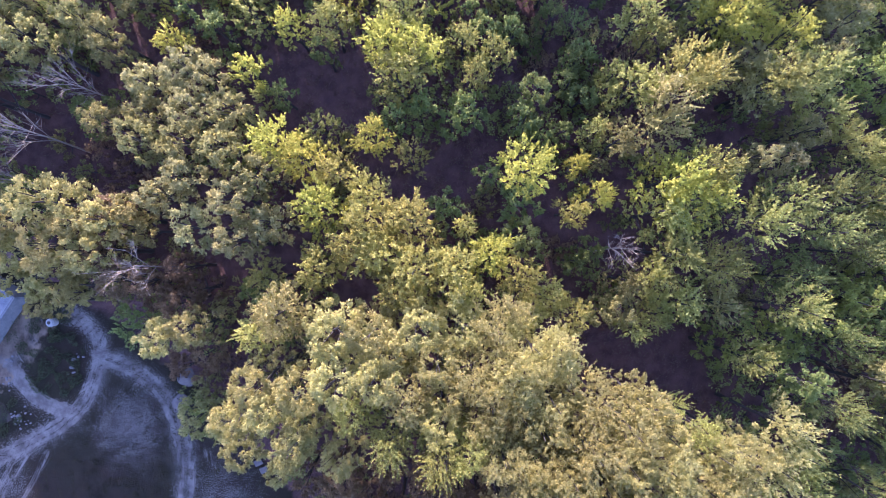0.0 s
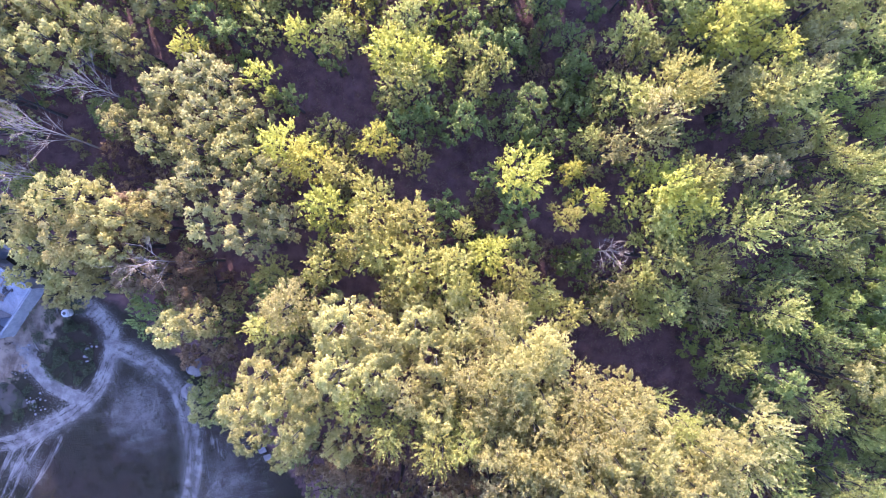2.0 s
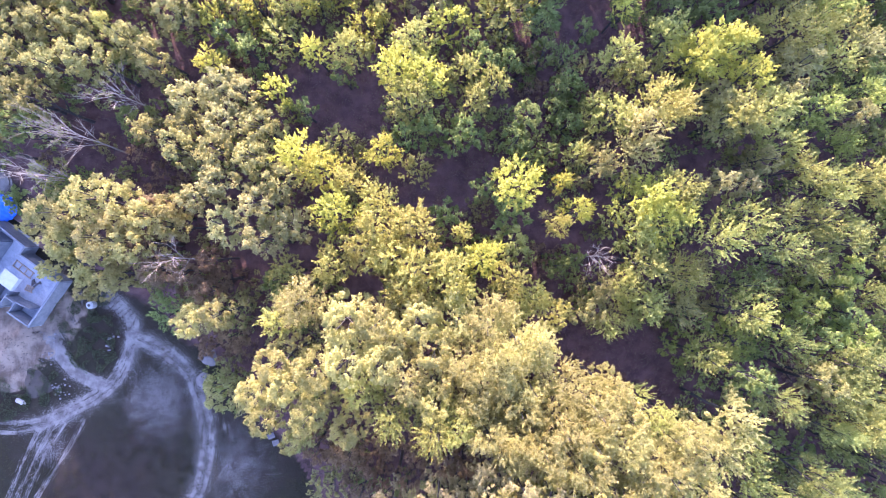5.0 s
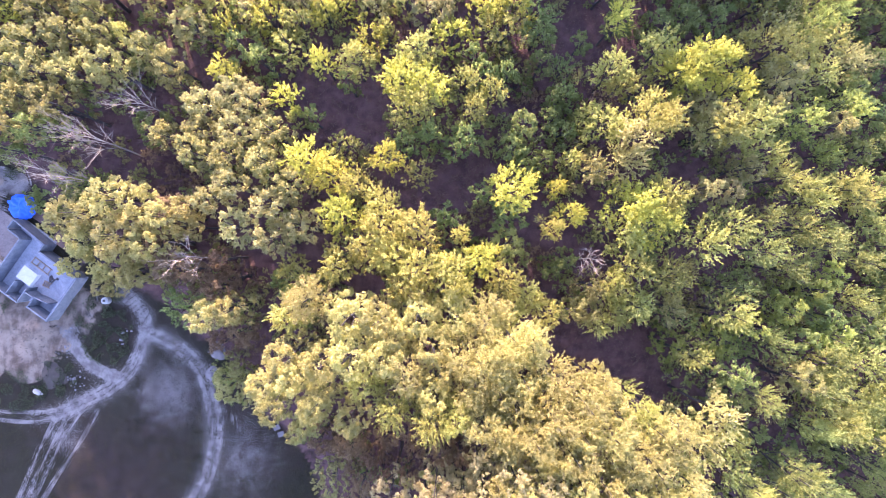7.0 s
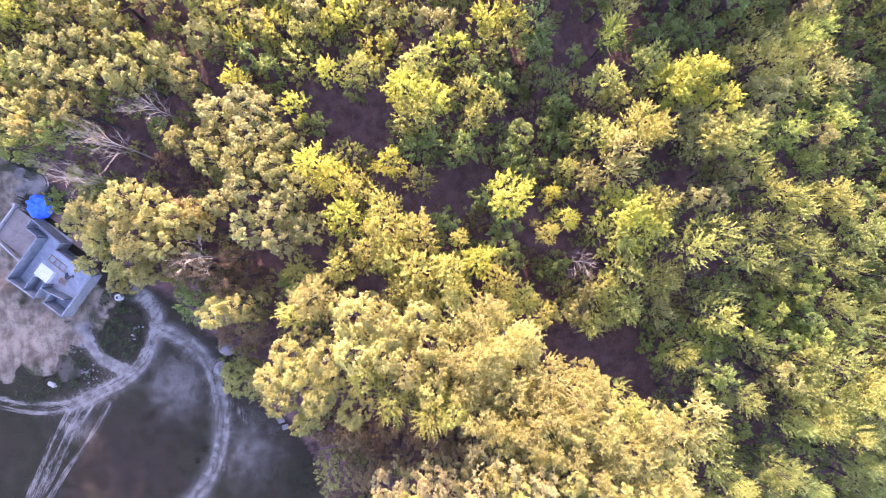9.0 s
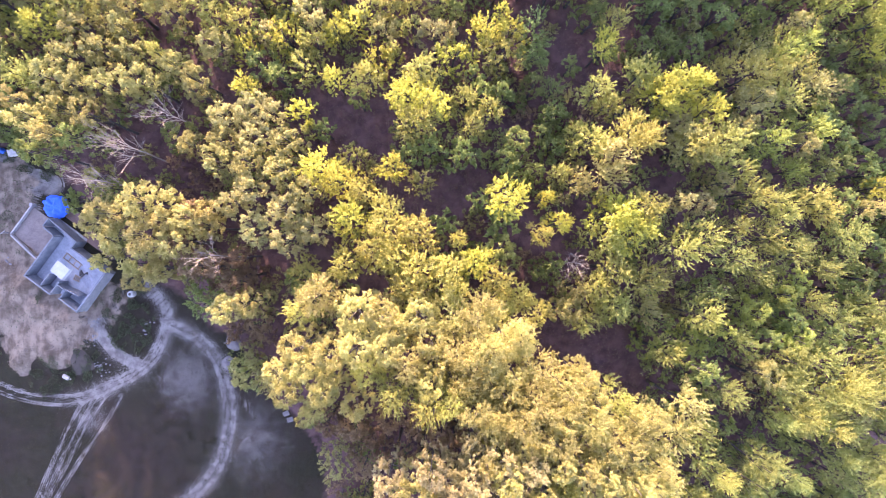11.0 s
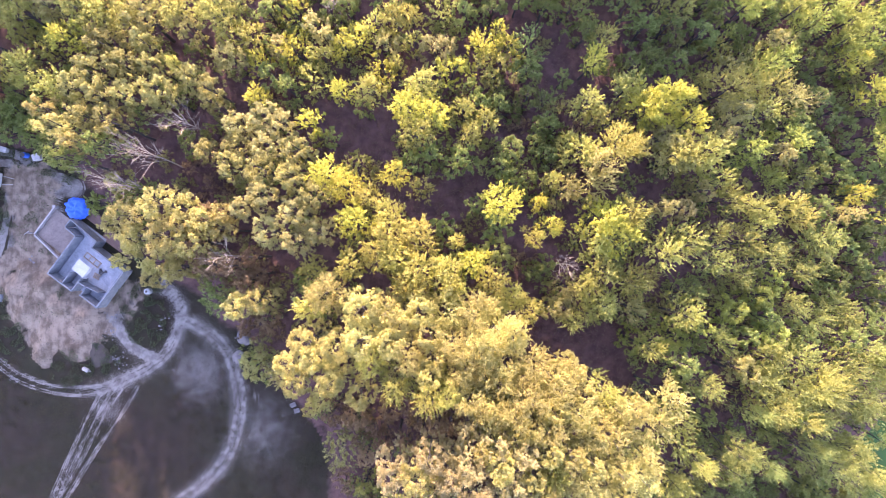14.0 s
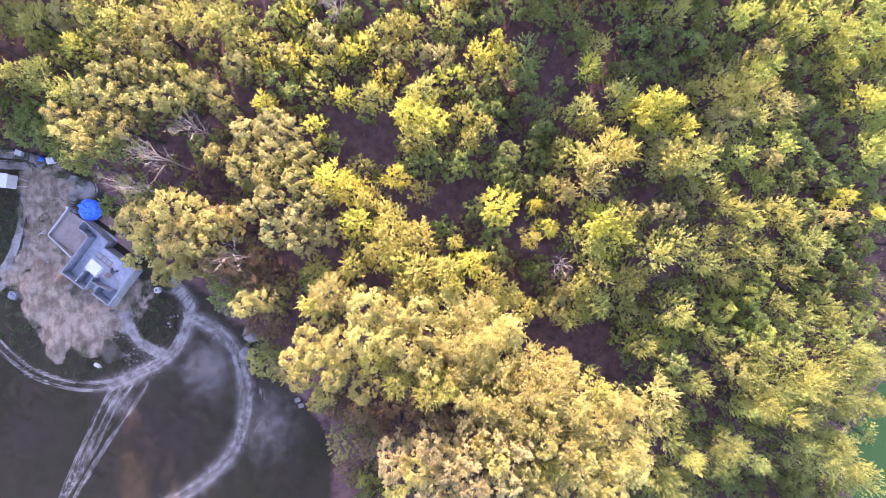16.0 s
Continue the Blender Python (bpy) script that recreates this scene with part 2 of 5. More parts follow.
def line_distance(x, y, line, signed=False):
    """The distance of every point from a line of corners, smoothed into a curve."""
    pts = [Vector(p) for p in line]
    fine = []
    for i in range(len(pts) - 1):
        p0, p1, p2, p3 = pts[max(i - 1, 0)], pts[i], pts[i + 1], pts[min(i + 2, len(pts) - 1)]
        for k in range(5):
            t = k / 5
            fine.append(0.5 * (2 * p1 + (p2 - p0) * t + (2 * p0 - 5 * p1 + 4 * p2 - p3) * t * t + (3 * p1 - p0 - 3 * p2 + p3) * t ** 3))
    fine.append(pts[-1])
    best, along, gone = np.full(x.shape, 1e9), np.zeros(x.shape), 0.0
    for a, b in zip(fine, fine[1:]):
        d = b - a
        t = np.clip(((x - a.x) * d.x + (y - a.y) * d.y) / max(d.length_squared, 1e-9), 0, 1)
        away = np.hypot(x - a.x - t * d.x, y - a.y - t * d.y)
        side = np.sign((x - a.x) * d.y - (y - a.y) * d.x)
        nearer = away < np.abs(best)
        best, along, gone = np.where(nearer, away * np.where(side < 0, -1.0, 1.0), best), np.where(nearer, gone + t * d.length, along), gone + d.length
    return (best, along) if signed else np.abs(best)


def inside(x, y, poly):
    hit = np.zeros(x.shape, bool)
    for (ax, ay), (bx, by) in zip(poly, poly[1:] + poly[:1]):
        if ay != by:
            hit ^= ((ay > y) != (by > y)) & (x < (bx - ax) * (y - ay) / (by - ay) + ax)
    return hit


ARC = [(-70.0, -13.0), (-64.9, -17.8), (-62.6, -19.7), (-59.5, -21.6), (-55.2, -22.8), (-51.0, -23.0), (-47.2, -22.2), (-43.9, -20.5), (-40.6, -18.5), (-38.3, -16.0), (-37.2, -13.2), (-36.9, -10.6), (-37.9, -8.6), (-40.2, -6.6)]
FROM_HOUSE = [(-47.8, -10.4), (-46.5, -12.5), (-45.1, -14.5), (-43.3, -16.2), (-40.9, -17.3)]
EAST_TRACK = [(-36.9, -11.5), (-33.4, -12.9), (-30.2, -15.4), (-28.7, -18.6), (-27.6, -22.8), (-27.7, -27.0), (-29.1, -31.4), (-32.3, -35.4), (-37.1, -39.1), (-44.0, -43.0)]
FIELD_TRACKS = [
    [(-46.5, -21.5), (-48.3, -24.1), (-50.5, -29.4), (-53.4, -37.2), (-55.8, -44.6)],
    [(-44.6, -22.0), (-46.6, -25.3), (-49.5, -31.9), (-51.7, -36.3), (-53.8, -40.6), (-55.7, -45.0)],
    [(-42.5, -21.8), (-44.4, -25.6), (-48.2, -32.0), (-51.9, -39.2), (-54.8, -46.0)],
    [(-45.4, -21.6), (-47.4, -25.0), (-49.9, -30.6), (-52.4, -36.6), (-54.5, -42.6)],
]
SPUR = [(-28.5, -17.8), (-27.0, -20.3), (-23.7, -23.5)]
YARD_TRACKS = [[(-72.0, 11.2), (-66.8, 10.1), (-62.6, 10.0), (-59.0, 8.1), (-53.8, 6.4)], [(-62.0, 7.9), (-62.3, 0.4), (-63.9, -5.6), (-68.0, -10.3)]]
YARD = [(-58.1, 6.9, 3.0), (-61.2, 6.6, 2.4), (-61.2, 1.5, 1.5), (-60.6, -3.2, 2.4), (-63.6, -6.4, 2.0), (-57.2, 3.4, 2.2), (-53.6, 6.2, 2.0), (-59.5, 4.0, 2.4), (-55.8, 6.2, 2.0)]
SAND = [(-58.7, -9.5, 3.2), (-55.1, -11.8, 3.6), (-55.7, -15.4, 3.0), (-51.2, -13.3, 2.8), (-52.3, -16.9, 1.8), (-56.6, -17.9, 1.5), (-59.7, -12.6, 2.4), (-57.2, -7.9, 2.4), (-53.2, -10.0, 2.4), (-61.0, -9.0, 1.8), (-50.2, -12.0, 1.6), (-59.6, -6.0, 1.6), (-55.8, -7.6, 1.6), (-49.2, -13.6, 2.1), (-50.0, -15.6, 1.7), (-61.4, -4.6, 2.4), (-63.2, -7.2, 1.8)]
CLEARING = [(-140.0, 12.0), (-66.0, 12.0), (-58.0, 11.0), (-53.0, 8.0), (-49.0, 4.5), (-42.0, -4.0), (-34.0, -8.0), (-31.0, -11.5), (-26.5, -13.5), (-25.0, -18.0), (-21.0, -21.0), (-17.0, -25.0), (-14.0, -30.0), (-13.0, -60.0), (-30.0, -90.0), (-140.0, -90.0)]
RIVER_LEVEL = -6.3


def bank(y):
    """How far east the river's edge lies."""
    return 69.5 + 5.5 * ease(-26, -14, y) + 14 * ease(-14, 30, y) + 2.5 * ease(-26, -40, y) + 0.6 * np.sin(y * 0.8)


def height(x, y):
    x, y = np.asarray(x, float), np.asarray(y, float)
    z = -6.0 * ease(25, 64, x) - 2.5 * ease(-1.5, 3.0, x - bank(y))
    for sx, sy, r in SAND[:13]:
        z = z + 0.7 * np.exp(-((x - sx) ** 2 + (y - sy) ** 2) / (0.55 * r * r))
    return z


def build_ground():
    far = [-2400, -1200, -600, -320, -200, -140, -110, -92, -82]
    xs = np.concatenate([far, np.arange(-76, -12, 0.4), np.arange(-12, 96, 1.4), [105, 120, 150, 200, 320, 600, 1200, 2400]])
    ys = np.concatenate([[-2400, -1200, -600, -320, -200, -140, -100, -75, -60, -52], np.arange(-47, 16, 0.4), np.arange(16, 70, 1.4), [75, 90, 120, 160, 220, 320, 600, 1200, 2400]])
    gx, gy = np.meshgrid(xs, ys)
    x, y = gx.ravel(), gy.ravel()
    bare = 1.0 - ease(0.55, 1.45, line_distance(x, y, ARC))
    lanes = line_distance(x, y, ARC)
    west = ease(-46, -50, x)
    # wheels wear fine ruts along the way
    bare = bare * (0.64 + 0.2 * np.cos(lanes * 10.5))
    bare = bare * (1 - west) + west * (1.0 - ease(0.15, 0.6, np.abs(lanes - 0.55))) * 0.62
    bare = np.maximum(bare, 0.86 * (1.0 - ease(0.6, 1.15, line_distance(x, y, FROM_HOUSE))))
    east = line_distance(x, y, EAST_TRACK)
    bare = np.maximum(bare, (1.0 - ease(0.15, 0.5, np.abs(east - 0.52))) * 0.78)
    for line in FIELD_TRACKS:
        bare = np.maximum(bare, 0.57 * (1.0 - ease(0.1, 0.8, line_distance(x, y, line))))
    bare = np.maximum(bare, 0.4 * (1.0 - ease(0.3, 1.2, line_distance(x, y, SPUR))))
    for line in YARD_TRACKS:
        d = line_distance(x, y, line)
        bare = np.maximum(bare, 0.95 * (1.0 - ease(0.3, 0.9, np.abs(d - 0.8))))
    for px, py, r in YARD:
        bare = np.maximum(bare, 0.62 * (1.0 - ease(0.6 * r, 1.25 * r, np.hypot(x - px, y - py))))
    # the whole yard round the house is trodden
    house = line_distance(x, y, [(-60, 6), (-57, -1), (-51, -6)])
    bare = np.maximum(bare, 0.5 * (1.0 - ease(3.0, 5.4, house)) * ease(-64.5, -62.8, x))
    bare = np.maximum(bare, 0.5 * (1.0 - ease(0.5, 1.6, line_distance(x, y, [(-47.0, -8.0), (-45.2, -11.5), (-43.5, -7.0)]))))
    across, along = line_distance(x, y, ARC, True)
    for line in [FROM_HOUSE, EAST_TRACK, *FIELD_TRACKS, *YARD_TRACKS]:
        a, b = line_distance(x, y, line, True)
        closer = np.abs(a) < np.abs(across)
        across, along = np.where(closer, a, across), np.where(closer, b, along)
    near = np.minimum(np.minimum(lanes, east), line_distance(x, y, FROM_HOUSE))
    scatter = 0.85 * np.exp(-np.maximum(near - 0.8, 0) / 1.7) * ease(-62, -44, x)
    scatter = np.maximum(scatter, 0.86 * np.exp(-(((x + 33.5) / 6.5) ** 2 + ((y + 19) / 7) ** 2)))
    scatter = np.maximum(scatter, 0.76 * np.exp(-(((x + 24) / 7) ** 2 + ((y + 27) / 9) ** 2)))
    scatter = np.maximum(scatter, 0.8 * np.exp(-(((x + 46.5) / 3.8) ** 2 + ((y + 25.4) / 3.0) ** 2)))
    scatter = scatter * (1 - 0.9 * np.exp(-(((x + 41.5) / 2.6) ** 2 + ((y + 13) / 3.6) ** 2)))
    # earth dug out for the house: a ragged spread, thinner over the yard
    torn = [np.array([noise.fractal(Vector((px * 0.42, py * 0.42, k)), 1.0, 2.0, 4) for px, py in zip(x, y)]) for k in (3.0, 9.0)]
    wx, wy = x + 1.7 * torn[0], y + 1.7 * torn[1]
    sand = np.zeros_like(x)
    for px, py, r in SAND:
        sand = np.maximum(sand, 1.0 - ease(0.6 * r, 1.3 * r, np.hypot(wx - px, wy - py)))
    sand = np.maximum(sand, 0.72 * (1.0 - ease(2.2, 5.6, line_distance(wx, wy, [(-60, 6), (-58.5, -1), (-54, -7), (-46.5, -8)]))))
    worn = np.exp(-(((wx + 39) / 7.5) ** 2 + ((wy + 31) / 9) ** 2)) + 0.7 * np.exp(-(((wx + 58) / 5) ** 2 + ((wy + 30) / 4) ** 2))
    clear = inside(x, y, CLEARING)
    edge = line_distance(x, y, CLEARING[:14])
    forest = np.clip(0.5 + np.where(clear, -edge, edge) / 3.0, 0, 1)
    bare, scatter = bare * (1 - 0.75 * ease(0.6, 1.0, forest)), scatter * (1 - ease(0.5, 0.9, forest))
    rough = np.array([noise.fractal(Vector((px * 0.35, py * 0.35, 0.0)), 1.0, 2.0, 4) for px, py in zip(x, y)])
    close = (np.abs(x) < 110) & (np.abs(y) < 90)
    z = height(x, y) + close * (0.10 * rough * (1 - 0.6 * bare) - 0.07 * bare + 0.15 * forest * rough + 0.22 * sand * rough)
    n, m = len(xs), len(ys)
    faces = [(j * n + i, j * n + i + 1, (j + 1) * n + i + 1, (j + 1) * n + i) for j in range(m - 1) for i in range(n - 1)]
    me = mesh_of("ground", np.column_stack([x, y, z]).tolist(), faces, SOIL, smooth=True)
    for name, values in (("bare", bare), ("scatter", scatter), ("sand", sand), ("worn", worn), ("across", across), ("along", along), ("forest", forest)):
        a = me.attributes.new(name, "FLOAT", "POINT")
        a.data.foreach_set("value", values.astype(np.float32))
    tagged(new("ground", me), "uneven meadow soil with pale worn wheel tracks, sand and dark leaf litter", "ground", kind="structure")


build_ground()

ys = np.linspace(-160, 90, 126)
bank_x = bank(ys) - 6
water = mesh_of("water", [(a, b, RIVER_LEVEL) for a, b in zip(bank_x, ys)] + [(150.0 + 0 * b, b, RIVER_LEVEL) for b in ys], [(i, i + len(ys), i + len(ys) + 1, i + 1) for i in range(len(ys) - 1)], WATER)
tagged(new("water", water), "still green river water beside the wooded bank", "water", kind="structure")

# ---- trees ----
def leaf_cloud(rng, lobes, puffs, leaves, reach, low, top, up, length, fluff, leaf, lobe):
    """Verts, faces, shading normals and lobe centres of a crown: lobes of leafy puffs, drawn out into shoots where length is long."""
    s = np.clip(rng.beta(2.1, 1.15, lobes), 0.03, 0.97)
    s[0] = 0.97
    wide = np.sqrt(np.clip(1 - ((s - 0.36) / 0.70) ** 2, 0.03, 1))
    turn = np.arange(lobes) * 2.4 + rng.uniform(-0.5, 0.5, lobes)
    out = reach * 0.76 * wide * np.sqrt(rng.uniform(0.2, 1.0, lobes))
    out[0] *= 0.3
    size = lobe * reach * rng.uniform(0.65, 1.3, lobes)
    centre = np.column_stack([out * np.cos(turn), out * np.sin(turn), low + (top - low - 0.6 * length - lobe * reach) * s])
    n = lobes * puffs
    which = np.repeat(np.arange(lobes), puffs)
    ball = rng.normal(size=(n, 3))
    ball /= np.linalg.norm(ball, axis=1)[:, None]
    ball[:, 2] = np.where(ball[:, 2] < -0.3, -ball[:, 2], ball[:, 2])
    start = centre[which] + ball * (size[which] * rng.uniform(0.55, 1.05, n))[:, None] * [1, 1, 0.9]
    side = start * [1, 1, 0]
    side /= np.maximum(np.linalg.norm(side, axis=1), 0.3)[:, None]
    way = ball * 0.5 + side * (1 - up) + np.array([0, 0, 1.0]) * up + rng.normal(scale=0.2, size=(n, 3))
    way /= np.linalg.norm(way, axis=1)[:, None]
    stretch, girth = length * rng.uniform(0.6, 1.3, n), fluff * rng.uniform(0.7, 1.3, n)
    k = n * leaves
    own = np.repeat(np.arange(n), leaves)
    along = rng.uniform(0, 1, k) ** 0.85
    skin = rng.normal(size=(k, 3)) + [0, 0, 0.25]
    skin /= np.linalg.norm(skin, axis=1)[:, None]
    taper = 1.0 - 0.65 * along * min(1.0, length / 0.6)
    base = start[own] + way[own] * (along * stretch[own])[:, None] + skin * (girth[own] * taper * rng.uniform(0.45, 1.0, k))[:, None]
    tip = way[own] * 0.8 + skin * 0.5 + rng.normal(scale=0.45, size=(k, 3))
    tip /= np.linalg.norm(tip, axis=1)[:, None]
    toward = skin * 0.9 + ball[own] * 0.55 + rng.normal(scale=0.32, size=(k, 3))
    flat = np.cross(tip, toward)
    flat /= np.maximum(np.linalg.norm(flat, axis=1), 1e-4)[:, None]
    big = leaf * rng.uniform(0.6, 1.35, k)[:, None]
    verts = np.stack([base - flat * big * 0.44, base + flat * big * 0.44, base + tip * big], axis=1)
    facing = np.cross(verts[:, 1] - verts[:, 0], verts[:, 2] - verts[:, 0])
    facing /= np.maximum(np.linalg.norm(facing, axis=1), 1e-9)[:, None]
    back = (facing * toward).sum(axis=1) < 0
    verts[back] = verts[back][:, [1, 0, 2]]
    facing[back] *= -1
    soft = facing * 0.45 + skin * 0.5 + ball[own] * 0.35
    soft /= np.linalg.norm(soft, axis=1)[:, None]
    return verts.reshape(-1, 3), np.arange(3 * k).reshape(-1, 3), np.repeat(soft, 3, axis=0), centre


def cloud_mesh(name, verts, faces, mat, normals=None):
    me = bpy.data.meshes.new(name)
    me.vertices.add(len(verts))
    me.vertices.foreach_set("co", verts.astype(np.float32).ravel())
    me.loops.add(faces.size)
    me.loops.foreach_set("vertex_index", faces.astype(np.int32).ravel())
    me.polygons.add(len(faces))
    me.polygons.foreach_set("loop_start", np.arange(0, faces.size, faces.shape[1], dtype=np.int32))
    me.update(calc_edges=True)
    me.materials.append(mat)
    if normals is not None:
        me.normals_split_custom_set_from_vertices(normals.astype(np.float32))
    return me


def trunk_mesh(rng, centre, top, girth):
    """A tapered, slightly crooked trunk and its limbs, which reach for the crown's lobes."""
    verts, faces = [], []
    lean = rng.normal(scale=0.25, size=2)
    spine = [Vector((lean[0] * t * t + 0.12 * math.sin(4 * t + lean[1] * 9), lean[1] * t * t + 0.12 * math.cos(5 * t), top * 0.94 * t)) for t in np.linspace(0, 1, 9)]
    spine[0].z = -0.4
    add_to(verts, faces, tube(spine, [girth * (1.25 if i == 0 else 1.0) * (1 - 0.93 * i / 8) + 0.015 for i in range(9)], 6))
    for c in centre[::max(3, len(centre) // 6)]:
        end = Vector(c)
        f = min(max((end.z - 2.6) / top, 0.15), 0.85)
        i = int(f * 8)
        root = spine[i].lerp(spine[i + 1], f * 8 - i)
        bend = root.lerp(end, 0.5) + Vector((0, 0, -0.35))
        path = [root, root.lerp(bend, 0.6), bend.lerp(end, 0.3), end]
        add_to(verts, faces, tube(path, [girth * 0.42 * (1 - f) + 0.03, girth * 0.3 * (1 - f) + 0.025, 0.03, 0.012], 4))
    return mesh_of("trunk", verts, faces, BARK, smooth=True)


# kind: lobes, puffs, leaves, reach, crown foot, top, upsweep, shoot length, puff radius, leaf, lobe size
SHAPES = {
    "young_poplar": (11, 11, 18, 2.1, 1.5, 7.0, 0.60, 0.60, 0.17, 0.165, 0.30),
    "young_ash": (24, 6, 16, 2.1, 1.3, 7.0, 0.30, 0.12, 0.18, 0.160, 0.15),
    "young_willow": (11, 8, 25, 2.1, 1.2, 7.0, 0.66, 1.20, 0.14, 0.160, 0.28),
    "poplar": (16, 13, 19, 2.1, 3.0, 10.5, 0.60, 0.66, 0.16, 0.142, 0.27),
    "ash": (46, 5, 18, 2.1, 3.2, 10.5, 0.30, 0.12, 0.16, 0.138, 0.125),
    "willow": (15, 9, 29, 2.1, 2.8, 10.5, 0.66, 1.40, 0.13, 0.138, 0.25),
    "old_poplar": (30, 15, 20, 2.2, 7.5, 17.0, 0.58, 0.55, 0.15, 0.112, 0.24),
    "old_ash": (74, 6, 21, 2.2, 7.5, 17.0, 0.35, 0.14, 0.14, 0.110, 0.11),
    "old_willow": (22, 11, 31, 2.2, 5.0, 15.0, 0.66, 1.35, 0.125, 0.125, 0.24),
    "bush": (7, 9, 14, 2.2, 0.3, 3.4, 0.40, 0.25, 0.28, 0.19, 0.38),
}
CROWNS = {}
for kind, shape in SHAPES.items():
    for variant in range(3):
        rng = np.random.default_rng(100 * len(CROWNS) + 7)
        verts, faces, normals, centre = leaf_cloud(rng, *shape)
        CROWNS[kind, variant] = (cloud_mesh("crown", verts, faces, LEAVES["green"], normals), trunk_mesh(rng, centre, shape[5], 0.15 if kind != "bush" else 0.06), shape)

SAY = {"lime": "fresh lime-green", "straw": "warm yellow-green", "moss": "mossy green", "bright": "vivid yellow-green", "yellow": "yellow-green", "green": "deep green", "olive": "dull olive", "silver": "greyish olive", "pale": "pale straw-green", "hazy": "haze-tinted pinkish-green", "autumn": "golden autumn", "rust": "brownish thinning"}
KIND = {"poplar": "tall tree with upswept {} leafy sprays", "ash": "broadleaf tree with a clumpy {} crown", "willow": "feathery tree with long {} shoots", "bush": "low bush with {} leaves"}
chance = random.Random(11)
TALL = []


def tree(kind, colour, x, y, tall, reach, where="in the wood"):
    stock = kind if kind == "bush" else "young_" + kind if tall < 8.1 else "old_" + kind if tall > 13.4 else kind
    crown, trunk, shape = CROWNS[stock, chance.randrange(3)]
    name = {"poplar": "poplar_tree", "ash": "ash_tree", "willow": "willow_tree"}.get(kind, "bush")
    if name != "bush":
        TALL.append((x, y))
    ob = thing(name, pose(x, y, float(height(x, y)), 0, 0, chance.uniform(0, 360)), KIND[kind].format(SAY[colour]) + " " + where, "bush" if name == "bush" else "tree", "bushes of the wood" if name == "bush" else "trees of the wood")
    k = reach / shape[3] * (1.1 if kind == "willow" else 1.22)
    scale = (k * chance.uniform(0.92, 1.08), k * chance.uniform(0.92, 1.08), tall / shape[5])
    for label, me in (("trunk", trunk), ("crown", crown)):
        p = new(label, me)
        p.parent, p.scale = ob, scale
    p.material_slots[0].link = "OBJECT"
    p.material_slots[0].material = LEAVES[colour]
    return ob


tree("ash", "green", 53.7, 43.5, 5.5, 2.55)
tree("ash", "green", 43.4, 41.3, 6.3, 2.45)
tree("poplar", "lime", 60.2, 40.9, 9.5, 2.87)
tree("ash", "green", 35.9, 40.0, 6.5, 2.39)
tree("willow", "lime", 52.7, 39.0, 9.4, 2.83)
tree("ash", "green", 27.3, 38.8, 6.8, 2.34)
tree("ash", "green", 19.5, 38.3, 6.8, 2.34)
tree("poplar", "lime", 41.2, 37.4, 9.4, 1.60)
tree("ash", "green", 11.8, 37.4, 6.8, 2.34)
tree("willow", "lime", 47.0, 37.2, 9.4, 2.45)
tree("willow", "lime", 55.8, 37.0, 9.4, 2.52)
tree("ash", "green", 4.0, 36.9, 6.8, 2.34)
tree("poplar", "lime", 59.7, 36.6, 9.4, 2.53)
tree("ash", "green", -5.4, 36.3, 6.8, 2.34)
tree("poplar", "bright", 63.5, 36.1, 9.3, 2.37)
tree("ash", "green", -11.6, 36.0, 6.8, 2.34)
tree("willow", "lime", 49.3, 35.8, 9.3, 2.06)
tree("poplar", "lime", 38.5, 35.6, 9.4, 2.07)
tree("ash", "green", -19.4, 35.6, 6.8, 2.34)
tree("poplar", "yellow", 30.1, 35.3, 9.8, 1.39)
tree("ash", "green", 12.0, 34.9, 6.7, 2.03)
tree("willow", "green", 22.9, 34.9, 6.7, 2.65)
tree("willow", "green", 15.1, 34.7, 6.7, 2.65)
tree("ash", "green", 5.0, 34.0, 6.7, 2.03)
tree("willow", "lime", 55.1, 34.0, 9.3, 2.01)
tree("ash", "green", 39.3, 33.7, 6.1, 2.10)
tree("poplar", "yellow", -2.0, 33.5, 7.7, 2.00)
tree("ash", "green", 1.1, 33.4, 6.7, 1.87)
tree("ash", "green", -14.5, 33.1, 6.7, 1.72)
tree("ash", "green", 28.5, 33.0, 6.7, 2.35)
tree("ash", "green", 33.8, 32.9, 6.4, 2.38)
tree("ash", "green", 25.4, 32.5, 6.7, 2.34)
tree("ash", "green", 51.1, 32.5, 6.1, 2.52)
tree("ash", "olive", 43.6, 32.2, 9.3, 1.78)
tree("ash", "green", -16.8, 32.2, 6.7, 1.72)
tree("poplar", "bright", -22.0, 32.0, 7.7, 2.16)
tree("poplar", "bright", 56.8, 31.7, 9.2, 1.68)
tree("ash", "green", -25.4, 31.6, 6.6, 2.03)
tree("poplar", "yellow", -7.9, 31.4, 7.6, 2.31)
tree("ash", "green", 17.7, 31.4, 6.6, 2.19)
tree("poplar", "yellow", -5.6, 31.4, 7.6, 1.70)
tree("ash", "green", 0.5, 31.0, 6.6, 1.25)
tree("poplar", "bright", 5.9, 31.0, 7.6, 1.00)
tree("poplar", "yellow", -31.2, 30.4, 8.5, 2.74)
tree("poplar", "yellow", -10.7, 30.2, 7.6, 1.85)
tree("willow", "lime", 44.7, 30.0, 9.2, 2.03)
tree("ash", "silver", -18.6, 29.7, 7.6, 2.00)
tree("willow", "yellow", 19.5, 29.6, 9.8, 1.54)
tree("poplar", "yellow", -36.2, 29.5, 9.9, 2.39)
tree("poplar", "yellow", -48.9, 29.0, 9.9, 2.24)
tree("willow", "green", 10.0, 28.9, 6.6, 2.50)
tree("ash", "olive", -51.9, 28.8, 9.8, 2.84)
